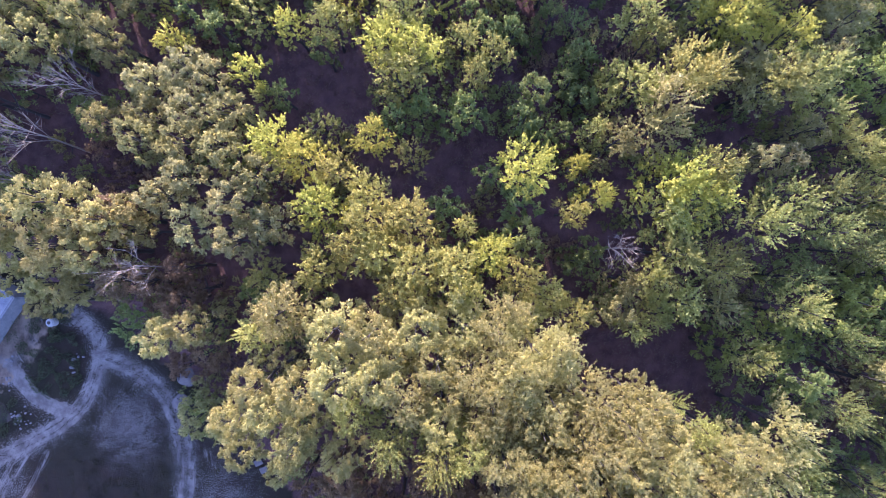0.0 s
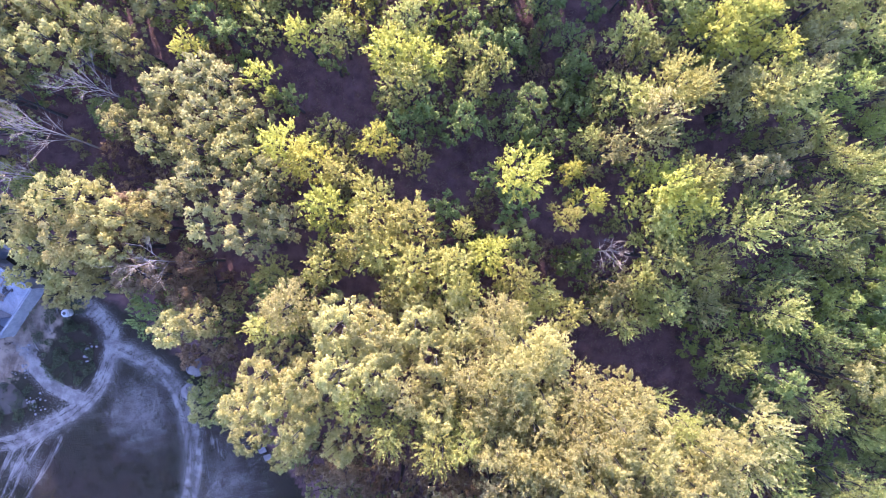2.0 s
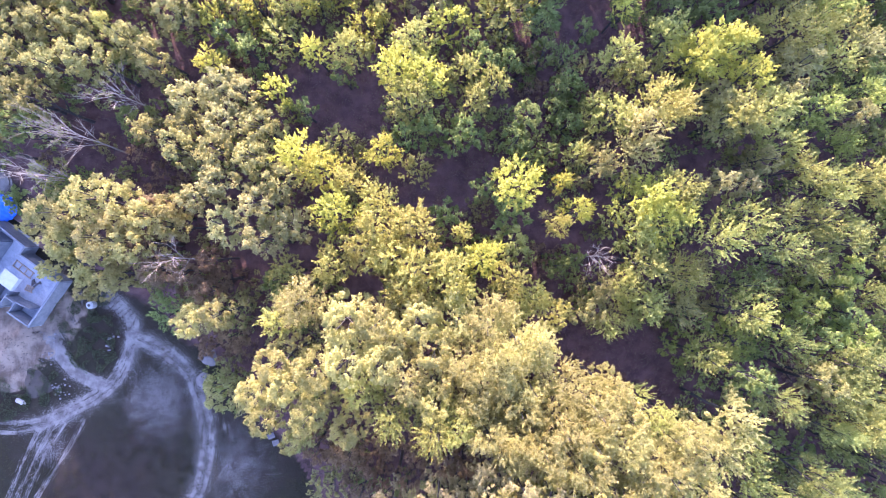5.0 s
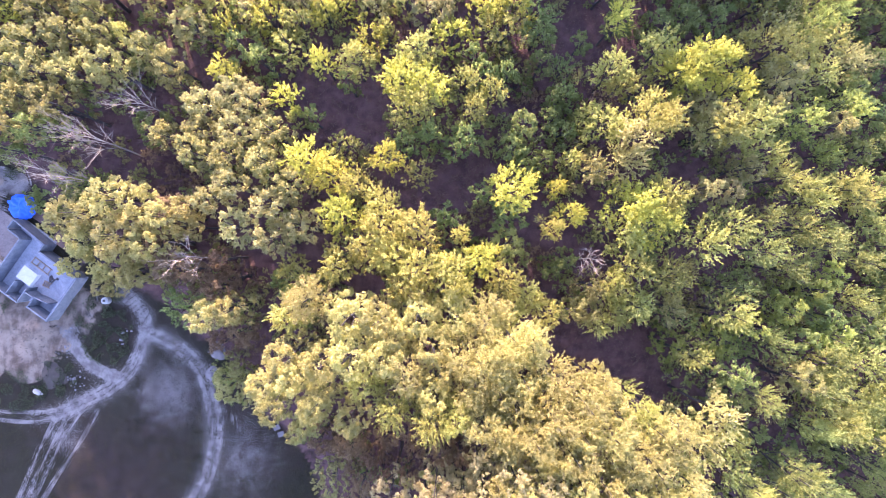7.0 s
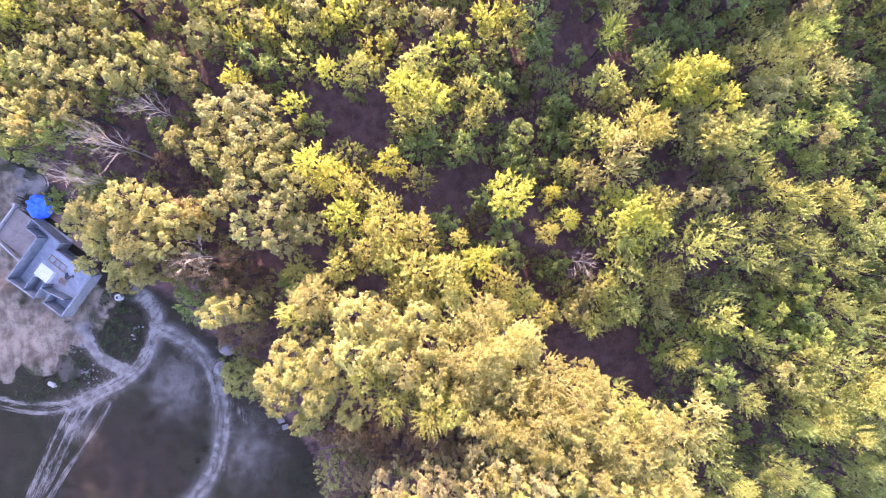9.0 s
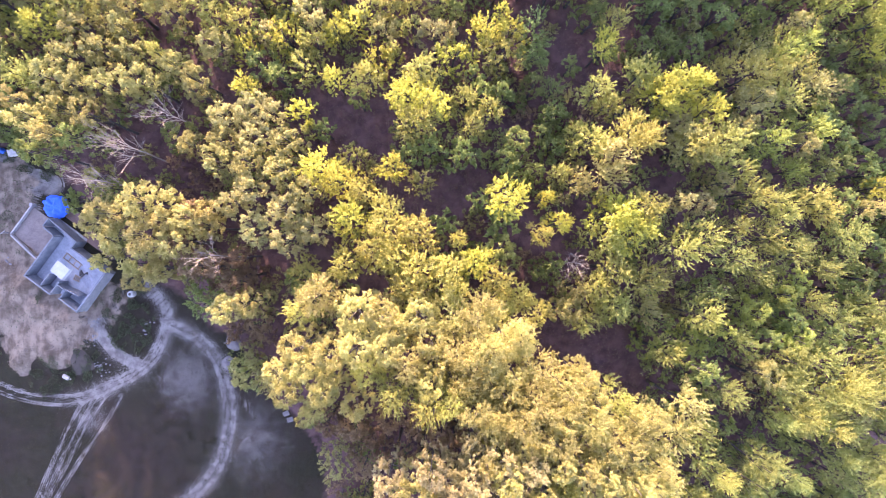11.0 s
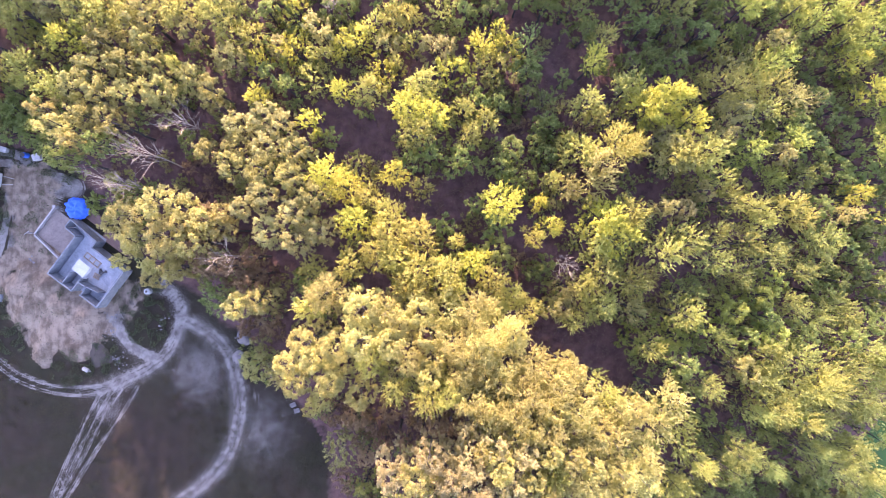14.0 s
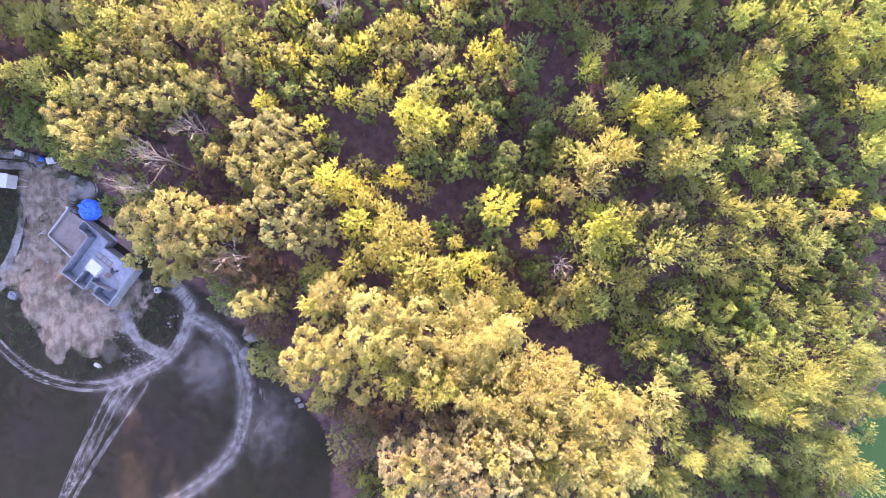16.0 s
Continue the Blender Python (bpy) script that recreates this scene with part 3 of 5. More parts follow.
tree("ash", "yellow", -59.4, 28.7, 8.8, 2.65)
tree("ash", "olive", -40.3, 28.6, 9.8, 2.84)
tree("poplar", "bright", 7.0, 28.6, 7.6, 2.16)
tree("poplar", "bright", -12.5, 28.6, 7.6, 1.85)
tree("poplar", "yellow", -45.9, 28.5, 9.8, 2.62)
tree("ash", "green", 30.7, 28.4, 6.4, 1.97)
tree("willow", "lime", 42.0, 28.3, 9.2, 1.77)
tree("poplar", "yellow", -5.2, 28.3, 7.6, 1.54)
tree("ash", "silver", -0.8, 28.2, 7.6, 1.54)
tree("poplar", "bright", 3.7, 28.2, 7.6, 2.31)
tree("ash", "green", 26.7, 28.1, 6.6, 2.19)
tree("ash", "silver", -16.8, 28.1, 7.6, 1.70)
tree("poplar", "yellow", -42.5, 27.9, 9.8, 2.24)
tree("ash", "olive", -8.6, 27.9, 7.5, 2.01)
tree("poplar", "yellow", -55.6, 27.8, 9.8, 2.62)
tree("poplar", "bright", 61.4, 27.7, 9.1, 2.21)
tree("poplar", "yellow", -29.3, 27.5, 7.9, 2.30)
tree("ash", "green", 19.5, 27.5, 6.5, 1.88)
tree("poplar", "yellow", -26.8, 27.4, 7.5, 2.16)
tree("ash", "olive", -34.4, 27.4, 9.4, 1.96)
tree("ash", "silver", -2.4, 27.4, 7.5, 2.32)
tree("poplar", "bright", -14.8, 27.3, 7.5, 1.70)
tree("ash", "green", 24.3, 27.2, 6.5, 2.35)
tree("ash", "green", 53.7, 27.0, 5.9, 2.54)
tree("ash", "silver", -23.2, 26.6, 7.5, 1.54)
tree("poplar", "bright", -21.3, 26.5, 7.5, 2.16)
tree("willow", "straw", 44.1, 26.2, 9.1, 2.44)
tree("willow", "straw", 40.3, 26.1, 9.1, 2.41)
tree("ash", "green", 10.1, 26.1, 6.5, 2.35)
tree("poplar", "yellow", 5.8, 25.8, 7.5, 2.62)
tree("poplar", "lime", 63.8, 25.6, 8.4, 2.26)
tree("poplar", "yellow", -17.4, 25.6, 7.6, 1.85)
tree("ash", "yellow", -56.2, 25.4, 8.9, 1.90)
tree("ash", "olive", -39.8, 25.1, 9.9, 1.94)
tree("poplar", "yellow", -7.3, 25.1, 7.6, 1.08)
tree("ash", "olive", -44.9, 25.0, 9.9, 2.54)
tree("poplar", "bright", -49.4, 25.0, 9.9, 2.09)
tree("willow", "olive", 46.6, 24.9, 9.2, 2.13)
tree("poplar", "bright", 0.1, 24.8, 7.7, 2.16)
tree("ash", "green", 56.3, 24.7, 5.2, 2.58)
tree("willow", "straw", 36.6, 24.7, 9.4, 2.69)
tree("poplar", "bright", -26.1, 24.5, 7.7, 1.54)
tree("ash", "olive", -29.4, 24.4, 8.1, 2.30)
tree("poplar", "bright", -9.1, 24.1, 7.7, 2.16)
tree("poplar", "yellow", 22.9, 23.4, 10.0, 2.31)
tree("ash", "yellow", -52.4, 23.2, 9.2, 1.06)
tree("ash", "green", -24.0, 23.0, 6.9, 2.34)
tree("ash", "green", 59.2, 23.0, 5.5, 1.72)
tree("ash", "green", 3.0, 22.9, 6.9, 1.56)
tree("poplar", "yellow", -18.1, 22.7, 7.9, 2.15)
tree("poplar", "lime", 64.1, 22.5, 9.5, 1.69)
tree("poplar", "yellow", -3.9, 22.4, 9.4, 2.26)
tree("poplar", "yellow", -35.4, 22.3, 10.2, 0.97)
tree("willow", "yellow", 42.2, 22.2, 9.5, 2.41)
tree("ash", "green", 10.4, 22.2, 7.0, 1.55)
tree("poplar", "bright", 28.8, 22.1, 11.4, 1.81)
tree("ash", "olive", -38.1, 22.1, 10.4, 1.63)
tree("poplar", "bright", 26.7, 22.0, 11.5, 2.71)
tree("ash", "olive", -42.1, 22.0, 10.4, 2.23)
tree("ash", "olive", 37.6, 21.6, 9.7, 2.68)
tree("poplar", "yellow", -10.4, 21.2, 8.1, 1.91)
tree("ash", "green", -21.4, 21.2, 7.1, 1.94)
tree("ash", "green", 6.7, 21.1, 7.1, 1.71)
tree("poplar", "bright", -14.4, 21.1, 8.1, 1.53)
tree("ash", "olive", -45.7, 21.1, 10.5, 2.52)
tree("ash", "green", 4.2, 21.1, 7.1, 1.86)
tree("ash", "olive", -33.5, 21.1, 9.8, 2.02)
tree("poplar", "yellow", 18.0, 20.9, 10.3, 1.99)
tree("poplar", "yellow", -57.5, 20.7, 10.6, 2.22)
tree("poplar", "bright", 25.2, 20.6, 11.7, 2.25)
tree("poplar", "yellow", -54.3, 20.5, 10.6, 2.07)
tree("ash", "green", 53.7, 19.9, 6.6, 2.52)
tree("ash", "olive", -31.3, 19.9, 9.3, 2.26)
tree("willow", "lime", 62.3, 19.8, 9.8, 2.53)
tree("ash", "green", 60.1, 19.8, 5.8, 2.06)
tree("poplar", "yellow", 2.0, 19.6, 8.3, 1.68)
tree("poplar", "bright", -25.2, 19.4, 8.3, 1.53)
tree("poplar", "bright", -5.2, 19.2, 9.8, 2.39)
tree("poplar", "bright", 31.1, 19.2, 11.7, 1.81)
tree("poplar", "yellow", 19.0, 19.2, 10.6, 1.53)
tree("poplar", "lime", 47.0, 19.1, 9.9, 2.03)
tree("ash", "green", -11.5, 19.0, 7.4, 1.39)
tree("ash", "olive", -37.1, 18.8, 10.9, 2.50)
tree("ash", "green", -58.6, 18.5, 5.5, 2.12)
tree("ash", "green", 12.6, 18.4, 7.0, 1.71)
tree("poplar", "yellow", 5.1, 18.4, 8.5, 1.68)
tree("ash", "olive", -47.4, 18.3, 11.0, 2.35)
tree("poplar", "bright", -2.4, 18.3, 10.0, 2.39)
tree("ash", "olive", 36.2, 18.2, 10.2, 1.56)
tree("ash", "olive", -40.4, 18.0, 11.1, 2.21)
tree("ash", "olive", -30.8, 18.0, 9.4, 1.66)
tree("ash", "green", 66.2, 17.8, 6.1, 2.06)
tree("ash", "olive", -43.7, 17.8, 11.1, 2.50)
tree("ash", "silver", 28.1, 17.6, 8.6, 2.29)
tree("ash", "green", 58.1, 17.1, 6.2, 1.88)
tree("poplar", "bright", -18.2, 16.9, 8.0, 1.69)
tree("ash", "green", -54.5, 16.9, 6.8, 1.86)
tree("ash", "olive", 45.0, 16.8, 10.2, 2.01)
tree("ash", "silver", -24.1, 16.7, 8.7, 2.58)
tree("poplar", "lime", 40.3, 16.6, 10.3, 2.06)
tree("ash", "green", 61.8, 16.6, 6.3, 2.22)
tree("ash", "green", -59.2, 16.4, 4.5, 2.61)
tree("poplar", "yellow", 15.9, 16.3, 8.8, 1.37)
tree("ash", "silver", -21.8, 16.3, 8.8, 1.97)
tree("poplar", "yellow", 2.9, 16.2, 8.8, 1.67)
tree("poplar", "yellow", -3.8, 16.0, 10.4, 2.38)
tree("ash", "green", 53.5, 15.7, 7.2, 2.08)
tree("poplar", "yellow", 32.7, 15.5, 12.2, 2.71)
tree("willow", "straw", 21.1, 15.4, 12.5, 2.52)
tree("ash", "autumn", -50.4, 15.3, 11.7, 2.04)
tree("ash", "silver", -27.3, 15.3, 9.0, 2.27)
tree("willow", "straw", 23.1, 15.2, 12.5, 1.85)
tree("ash", "green", -15.8, 15.1, 6.0, 1.58)
tree("poplar", "yellow", -17.5, 15.0, 6.0, 1.18)
tree("poplar", "yellow", 29.8, 15.0, 12.4, 2.38)
tree("ash", "green", 64.3, 15.0, 6.5, 1.71)
tree("poplar", "olive", 29.3, 15.0, 11.2, 2.66)
tree("ash", "olive", -45.9, 14.9, 11.8, 2.18)
tree("ash", "green", 8.6, 14.8, 8.1, 2.07)
tree("ash", "green", 13.3, 14.6, 7.0, 1.71)
tree("ash", "green", 58.7, 14.6, 6.6, 2.04)
tree("poplar", "yellow", 17.4, 14.5, 11.4, 2.11)
tree("ash", "olive", -42.2, 14.2, 12.0, 2.18)
tree("willow", "lime", 44.9, 13.9, 8.5, 1.44)
tree("poplar", "yellow", -53.3, 13.6, 8.6, 1.16)
tree("ash", "green", -2.2, 13.5, 8.0, 1.99)
tree("ash", "green", -61.0, 13.5, 3.5, 2.23)
tree("ash", "green", 65.9, 13.4, 4.8, 1.87)
tree("ash", "green", 2.4, 13.3, 8.0, 2.15)
tree("ash", "autumn", -48.6, 13.0, 12.3, 2.31)
tree("ash", "green", -58.0, 12.9, 3.5, 1.76)
tree("ash", "silver", -23.2, 12.8, 9.5, 2.56)
tree("poplar", "bright", 59.2, 12.7, 8.7, 1.57)
tree("willow", "pale", 19.3, 12.7, 13.0, 2.06)
tree("ash", "green", 7.8, 12.5, 8.0, 1.84)
tree("willow", "yellow", 35.6, 12.5, 10.0, 1.92)
tree("ash", "green", 1.0, 12.3, 6.0, 1.89)
tree("ash", "olive", -19.4, 12.3, 9.6, 2.55)
tree("ash", "green", -4.5, 12.3, 8.0, 1.53)
tree("ash", "olive", -26.9, 12.2, 9.6, 2.55)
tree("ash", "green", -55.5, 11.7, 5.0, 1.44)
tree("ash", "olive", -30.6, 11.6, 10.6, 1.78)
tree("ash", "green", -44.0, 11.5, 11.6, 1.90)
tree("ash", "autumn", -45.9, 11.4, 12.7, 1.58)
tree("ash", "green", 11.3, 11.2, 7.0, 1.40)
tree("poplar", "yellow", 14.1, 10.9, 9.0, 1.36)
tree("ash", "green", 9.2, 10.7, 7.0, 1.55)
tree("ash", "olive", 33.0, 10.7, 10.5, 1.82)
tree("poplar", "bright", 64.1, 10.5, 9.1, 1.49)
tree("poplar", "bright", -6.7, 10.5, 9.0, 1.82)
tree("willow", "pale", 19.1, 10.5, 12.0, 1.91)
tree("ash", "green", 53.2, 10.4, 8.1, 2.31)
tree("willow", "yellow", 37.6, 9.9, 10.4, 2.16)
tree("willow", "straw", 46.7, 9.8, 10.2, 2.39)
tree("poplar", "autumn", 57.9, 9.7, 9.2, 1.31)
tree("poplar", "olive", 15.8, 9.6, 11.0, 2.06)
tree("ash", "olive", -26.8, 9.6, 11.6, 2.19)
tree("poplar", "bright", -15.2, 9.6, 11.0, 2.35)
tree("ash", "olive", -23.1, 9.5, 11.6, 2.34)
tree("willow", "yellow", 41.1, 9.3, 10.3, 1.95)
tree("ash", "green", -47.5, 9.2, 12.2, 1.81)
tree("poplar", "straw", -3.1, 8.8, 8.0, 1.53)
tree("ash", "green", 62.2, 8.8, 5.6, 2.02)
tree("ash", "olive", -19.3, 8.7, 11.7, 2.19)
tree("willow", "straw", 48.3, 8.6, 10.4, 2.08)
tree("poplar", "bright", -12.9, 8.3, 11.0, 2.06)
tree("ash", "silver", 28.2, 8.2, 11.3, 1.49)
tree("ash", "silver", 30.5, 8.1, 11.1, 1.87)
tree("poplar", "bright", 12.6, 7.9, 9.0, 1.06)
tree("willow", "yellow", 42.1, 7.5, 10.5, 1.56)
tree("poplar", "bright", 7.6, 7.3, 11.0, 2.50)
tree("poplar", "straw", -10.0, 7.1, 10.0, 1.64)
tree("poplar", "yellow", 23.0, 7.0, 13.0, 2.03)
tree("ash", "green", 4.4, 7.0, 7.0, 1.55)
tree("ash", "green", 63.8, 6.8, 5.8, 2.86)
tree("ash", "olive", -16.2, 6.6, 12.0, 2.18)
tree("ash", "silver", -22.7, 6.2, 12.0, 2.32)
tree("poplar", "bright", 20.2, 6.0, 13.0, 2.47)
tree("ash", "green", 65.0, 5.6, 6.0, 2.01)
tree("willow", "moss", 52.3, 5.5, 9.8, 2.73)
tree("ash", "green", 60.2, 5.3, 6.1, 2.17)
tree("willow", "yellow", 35.2, 5.1, 10.6, 1.99)
tree("poplar", "straw", -6.8, 5.1, 10.0, 2.09)
tree("poplar", "bright", 14.1, 4.8, 10.0, 1.49)
tree("ash", "green", 7.4, 4.7, 6.0, 2.36)
tree("poplar", "bright", 21.7, 4.7, 13.0, 2.61)
tree("ash", "silver", -24.8, 4.6, 12.0, 1.89)
tree("willow", "yellow", 39.8, 4.5, 10.4, 2.34)
tree("ash", "autumn", -35.7, 4.5, 12.0, 2.47)
tree("ash", "silver", -18.2, 4.3, 12.0, 2.47)
tree("ash", "green", 0.3, 4.1, 8.0, 1.84)
tree("willow", "yellow", 30.5, 4.0, 11.7, 2.67)
tree("poplar", "bright", -11.1, 4.0, 11.0, 2.50)
tree("ash", "autumn", -32.7, 3.9, 11.2, 2.32)
tree("ash", "autumn", -28.0, 3.6, 11.0, 1.91)
tree("poplar", "straw", 12.1, 3.5, 9.0, 1.36)
tree("poplar", "yellow", 19.4, 3.1, 12.0, 2.21)
tree("willow", "moss", 54.7, 2.9, 7.4, 2.12)
tree("ash", "green", 61.2, 2.8, 6.4, 2.00)
tree("ash", "autumn", -29.7, 2.7, 12.0, 2.32)
tree("willow", "moss", 43.3, 2.6, 11.2, 2.33)
tree("ash", "autumn", -39.7, 2.6, 11.0, 2.65)
tree("poplar", "straw", -2.8, 2.5, 12.0, 2.47)
tree("ash", "green", 65.3, 2.3, 6.5, 1.67)
tree("ash", "silver", -15.3, 2.2, 11.0, 2.06)
tree("willow", "yellow", 28.1, 2.2, 12.2, 2.21)
tree("poplar", "straw", 2.0, 2.1, 10.0, 1.04)
tree("ash", "silver", -21.7, 1.9, 12.0, 2.32)
tree("willow", "moss", 34.7, 1.9, 11.7, 2.25)
tree("poplar", "straw", -6.4, 1.9, 12.0, 2.32)
tree("ash", "autumn", -42.7, 1.4, 9.0, 1.82)
tree("willow", "moss", 49.3, 1.2, 10.4, 2.06)
tree("ash", "silver", -18.0, 0.7, 12.0, 2.18)
tree("ash", "green", 63.5, 0.5, 6.7, 2.83)
tree("ash", "autumn", -34.7, 0.3, 12.0, 2.61)
tree("poplar", "straw", -7.9, 0.3, 12.0, 2.03)
tree("ash", "green", 57.8, 0.1, 6.8, 2.48)
tree("willow", "moss", 39.1, 0.0, 10.6, 1.98)
tree("ash", "autumn", -39.4, -0.1, 10.0, 2.39)
tree("ash", "green", 14.6, -0.2, 6.0, 1.58)
tree("ash", "autumn", -31.4, -0.2, 11.0, 2.50)
tree("poplar", "straw", -5.6, -0.3, 12.0, 2.32)
tree("poplar", "yellow", 20.6, -0.3, 12.0, 2.32)
tree("poplar", "bright", 4.3, -0.4, 11.0, 1.91)
tree("ash", "lime", 45.2, -0.6, 9.7, 1.97)
tree("ash", "green", 12.9, -1.1, 6.0, 1.58)
tree("willow", "yellow", 24.7, -1.6, 11.0, 2.21)
tree("poplar", "straw", 1.1, -1.6, 13.0, 2.29)
tree("ash", "green", 55.2, -1.6, 7.2, 2.04)
tree("poplar", "straw", -11.4, -1.8, 11.0, 1.99)
tree("poplar", "straw", -2.4, -1.8, 13.0, 2.72)
tree("ash", "lime", 43.2, -2.5, 10.2, 2.33)
tree("willow", "green", 32.5, -2.6, 10.8, 1.86)
tree("ash", "green", 64.9, -2.7, 7.4, 1.98)
tree("ash", "autumn", -41.4, -2.7, 8.0, 2.15)
tree("poplar", "straw", 7.1, -2.8, 10.0, 1.94)
tree("poplar", "yellow", 19.0, -2.9, 10.5, 1.78)
tree("poplar", "straw", -16.3, -2.9, 9.0, 1.89)
tree("poplar", "olive", 17.1, -3.0, 9.0, 1.82)
tree("ash", "autumn", -34.1, -3.4, 7.2, 2.30)
tree("willow", "moss", 56.1, -3.5, 8.6, 2.25)
tree("willow", "moss", 48.0, -3.5, 11.4, 1.71)
tree("ash", "autumn", -37.2, -3.6, 8.0, 2.61)
tree("poplar", "straw", -3.9, -3.8, 12.0, 2.03)
tree("poplar", "straw", 1.9, -3.9, 12.0, 1.74)
tree("ash", "rust", -24.0, -4.0, 6.0, 2.21)
tree("ash", "green", -17.9, -4.0, 8.0, 1.53)
tree("ash", "rust", -27.9, -4.2, 6.0, 1.97)
tree("poplar", "straw", 9.6, -4.4, 9.0, 1.89)
tree("ash", "lime", 38.6, -4.6, 10.8, 2.12)
tree("poplar", "yellow", 21.4, -4.7, 11.0, 2.06)
tree("poplar", "moss", 58.0, -4.9, 9.7, 2.39)
tree("willow", "olive", 24.9, -5.0, 10.0, 1.94)
tree("willow", "yellow", 31.1, -5.1, 12.5, 2.03)
tree("ash", "green", 43.9, -5.3, 10.8, 1.93)
tree("poplar", "pale", -13.4, -5.4, 14.0, 2.40)
tree("ash", "green", 63.1, -5.5, 8.8, 2.10)
tree("willow", "moss", 52.4, -5.6, 9.9, 2.19)
tree("ash", "olive", 16.5, -5.6, 9.0, 1.89)
tree("ash", "olive", 14.8, -5.9, 8.0, 1.53)
tree("willow", "yellow", 19.7, -6.0, 9.0, 1.51)
tree("poplar", "straw", 8.2, -6.2, 9.0, 1.66)
tree("poplar", "straw", 12.0, -6.3, 9.0, 1.82)
tree("poplar", "pale", 1.4, -6.5, 14.0, 2.40)
tree("ash", "lime", 33.6, -6.5, 11.6, 1.77)
tree("ash", "pale", -2.1, -6.6, 14.0, 2.40)
tree("ash", "pale", -9.0, -6.7, 15.0, 2.78)
tree("poplar", "pale", 4.9, -6.8, 15.1, 2.64)
tree("ash", "pale", -6.1, -7.0, 15.0, 2.36)
tree("poplar", "straw", -15.8, -7.0, 13.0, 2.15)
tree("ash", "autumn", -22.5, -7.1, 11.0, 2.06)
tree("willow", "yellow", 17.8, -7.3, 9.0, 1.36)
tree("ash", "green", 49.3, -7.4, 11.3, 2.34)
tree("ash", "lime", 44.7, -7.5, 11.3, 2.31)
tree("poplar", "pale", 7.1, -7.7, 15.1, 2.08)
tree("ash", "pale", -24.9, -7.8, 11.5, 2.34)
tree("ash", "green", 40.2, -7.8, 11.4, 1.81)
tree("ash", "green", 56.7, -7.9, 11.4, 2.39)
tree("ash", "pale", -4.8, -8.2, 15.1, 2.36)
tree("ash", "lime", 31.6, -8.4, 8.5, 2.30)
tree("willow", "green", 36.5, -8.4, 11.8, 1.78)
tree("poplar", "pale", 9.2, -8.7, 15.2, 2.22)
tree("willow", "moss", 60.1, -9.1, 12.7, 2.21)
tree("ash", "pale", -0.5, -9.3, 15.2, 2.08)
tree("ash", "lime", 26.6, -9.6, 7.0, 2.02)
tree("willow", "yellow", 27.3, -9.7, 11.1, 1.91)
tree("ash", "rust", -22.3, -9.8, 7.0, 1.94)
tree("poplar", "pale", 5.7, -10.2, 16.3, 2.59)
tree("willow", "moss", 47.4, -10.2, 12.9, 2.58)
tree("ash", "pale", -5.2, -10.2, 16.2, 2.32)
tree("ash", "pale", -8.5, -10.3, 17.2, 2.42)
tree("willow", "moss", 42.9, -10.3, 12.9, 2.54)
tree("poplar", "pale", 2.3, -10.4, 16.3, 2.04)
tree("ash", "autumn", -15.0, -11.0, 15.0, 2.50)
tree("ash", "rust", -24.7, -11.0, 7.0, 2.18)
tree("willow", "moss", 60.7, -11.1, 13.1, 1.96)
tree("ash", "pale", -11.3, -11.3, 16.3, 2.32)
tree("ash", "green", 31.3, -11.5, 13.1, 2.01)
tree("willow", "moss", 54.5, -11.6, 13.2, 2.78)
tree("poplar", "pale", -3.1, -11.7, 16.3, 2.18)
tree("ash", "olive", 39.3, -11.7, 13.4, 2.20)
tree("ash", "autumn", 0.2, -11.8, 15.3, 2.07)
tree("poplar", "pale", 8.7, -11.9, 16.4, 2.31)
tree("poplar", "pale", 3.8, -12.3, 16.4, 2.31)
tree("willow", "pale", 12.0, -12.5, 16.4, 2.45)
tree("ash", "pale", 16.4, -12.6, 15.4, 2.07)
tree("ash", "pale", -13.8, -12.8, 16.3, 1.77)
tree("poplar", "yellow", -7.2, -13.1, 15.4, 1.80)
tree("ash", "pale", 6.3, -13.2, 16.1, 2.05)
tree("willow", "moss", 41.9, -13.2, 13.4, 2.51)
tree("ash", "pale", -16.9, -13.6, 15.0, 2.08)
tree("willow", "yellow", 50.4, -13.7, 14.4, 2.59)
tree("willow", "moss", 34.1, -13.8, 14.0, 1.71)
tree("ash", "pale", -0.2, -14.0, 16.2, 2.05)
tree("poplar", "pale", 14.7, -14.1, 17.2, 2.55)
tree("poplar", "pale", 3.1, -14.2, 16.2, 1.77)
tree("ash", "olive", -11.4, -14.5, 14.4, 2.10)
tree("poplar", "pale", 8.0, -14.6, 17.2, 2.55)
tree("ash", "autumn", 17.6, -14.6, 16.3, 2.04)
tree("willow", "yellow", 53.2, -14.6, 13.5, 2.30)
tree("willow", "moss", 47.3, -14.6, 13.5, 2.71)
tree("willow", "yellow", 21.1, -15.0, 14.3, 1.68)
tree("ash", "olive", -11.5, -15.1, 17.5, 1.87)
tree("poplar", "pale", 11.2, -15.3, 18.6, 2.23)
tree("willow", "yellow", -4.2, -15.4, 16.5, 1.90)
tree("poplar", "yellow", 2.0, -15.6, 17.3, 1.68)
tree("willow", "pale", 29.3, -15.6, 13.2, 2.43)
tree("ash", "olive", -15.7, -15.8, 16.0, 2.05)
tree("poplar", "pale", 4.7, -15.9, 17.6, 2.00)
tree("bush", "autumn", -24.0, -16.0, 3.5, 1.79)
tree("willow", "moss", 58.1, -16.0, 13.6, 2.64)
tree("willow", "yellow", 0.0, -16.1, 18.3, 1.98)
tree("willow", "moss", 61.1, -16.2, 13.6, 1.71)
tree("willow", "yellow", 43.8, -16.3, 14.6, 1.93)
tree("ash", "autumn", 14.1, -16.4, 17.7, 2.00)
tree("ash", "pale", 24.4, -16.5, 15.7, 2.06)
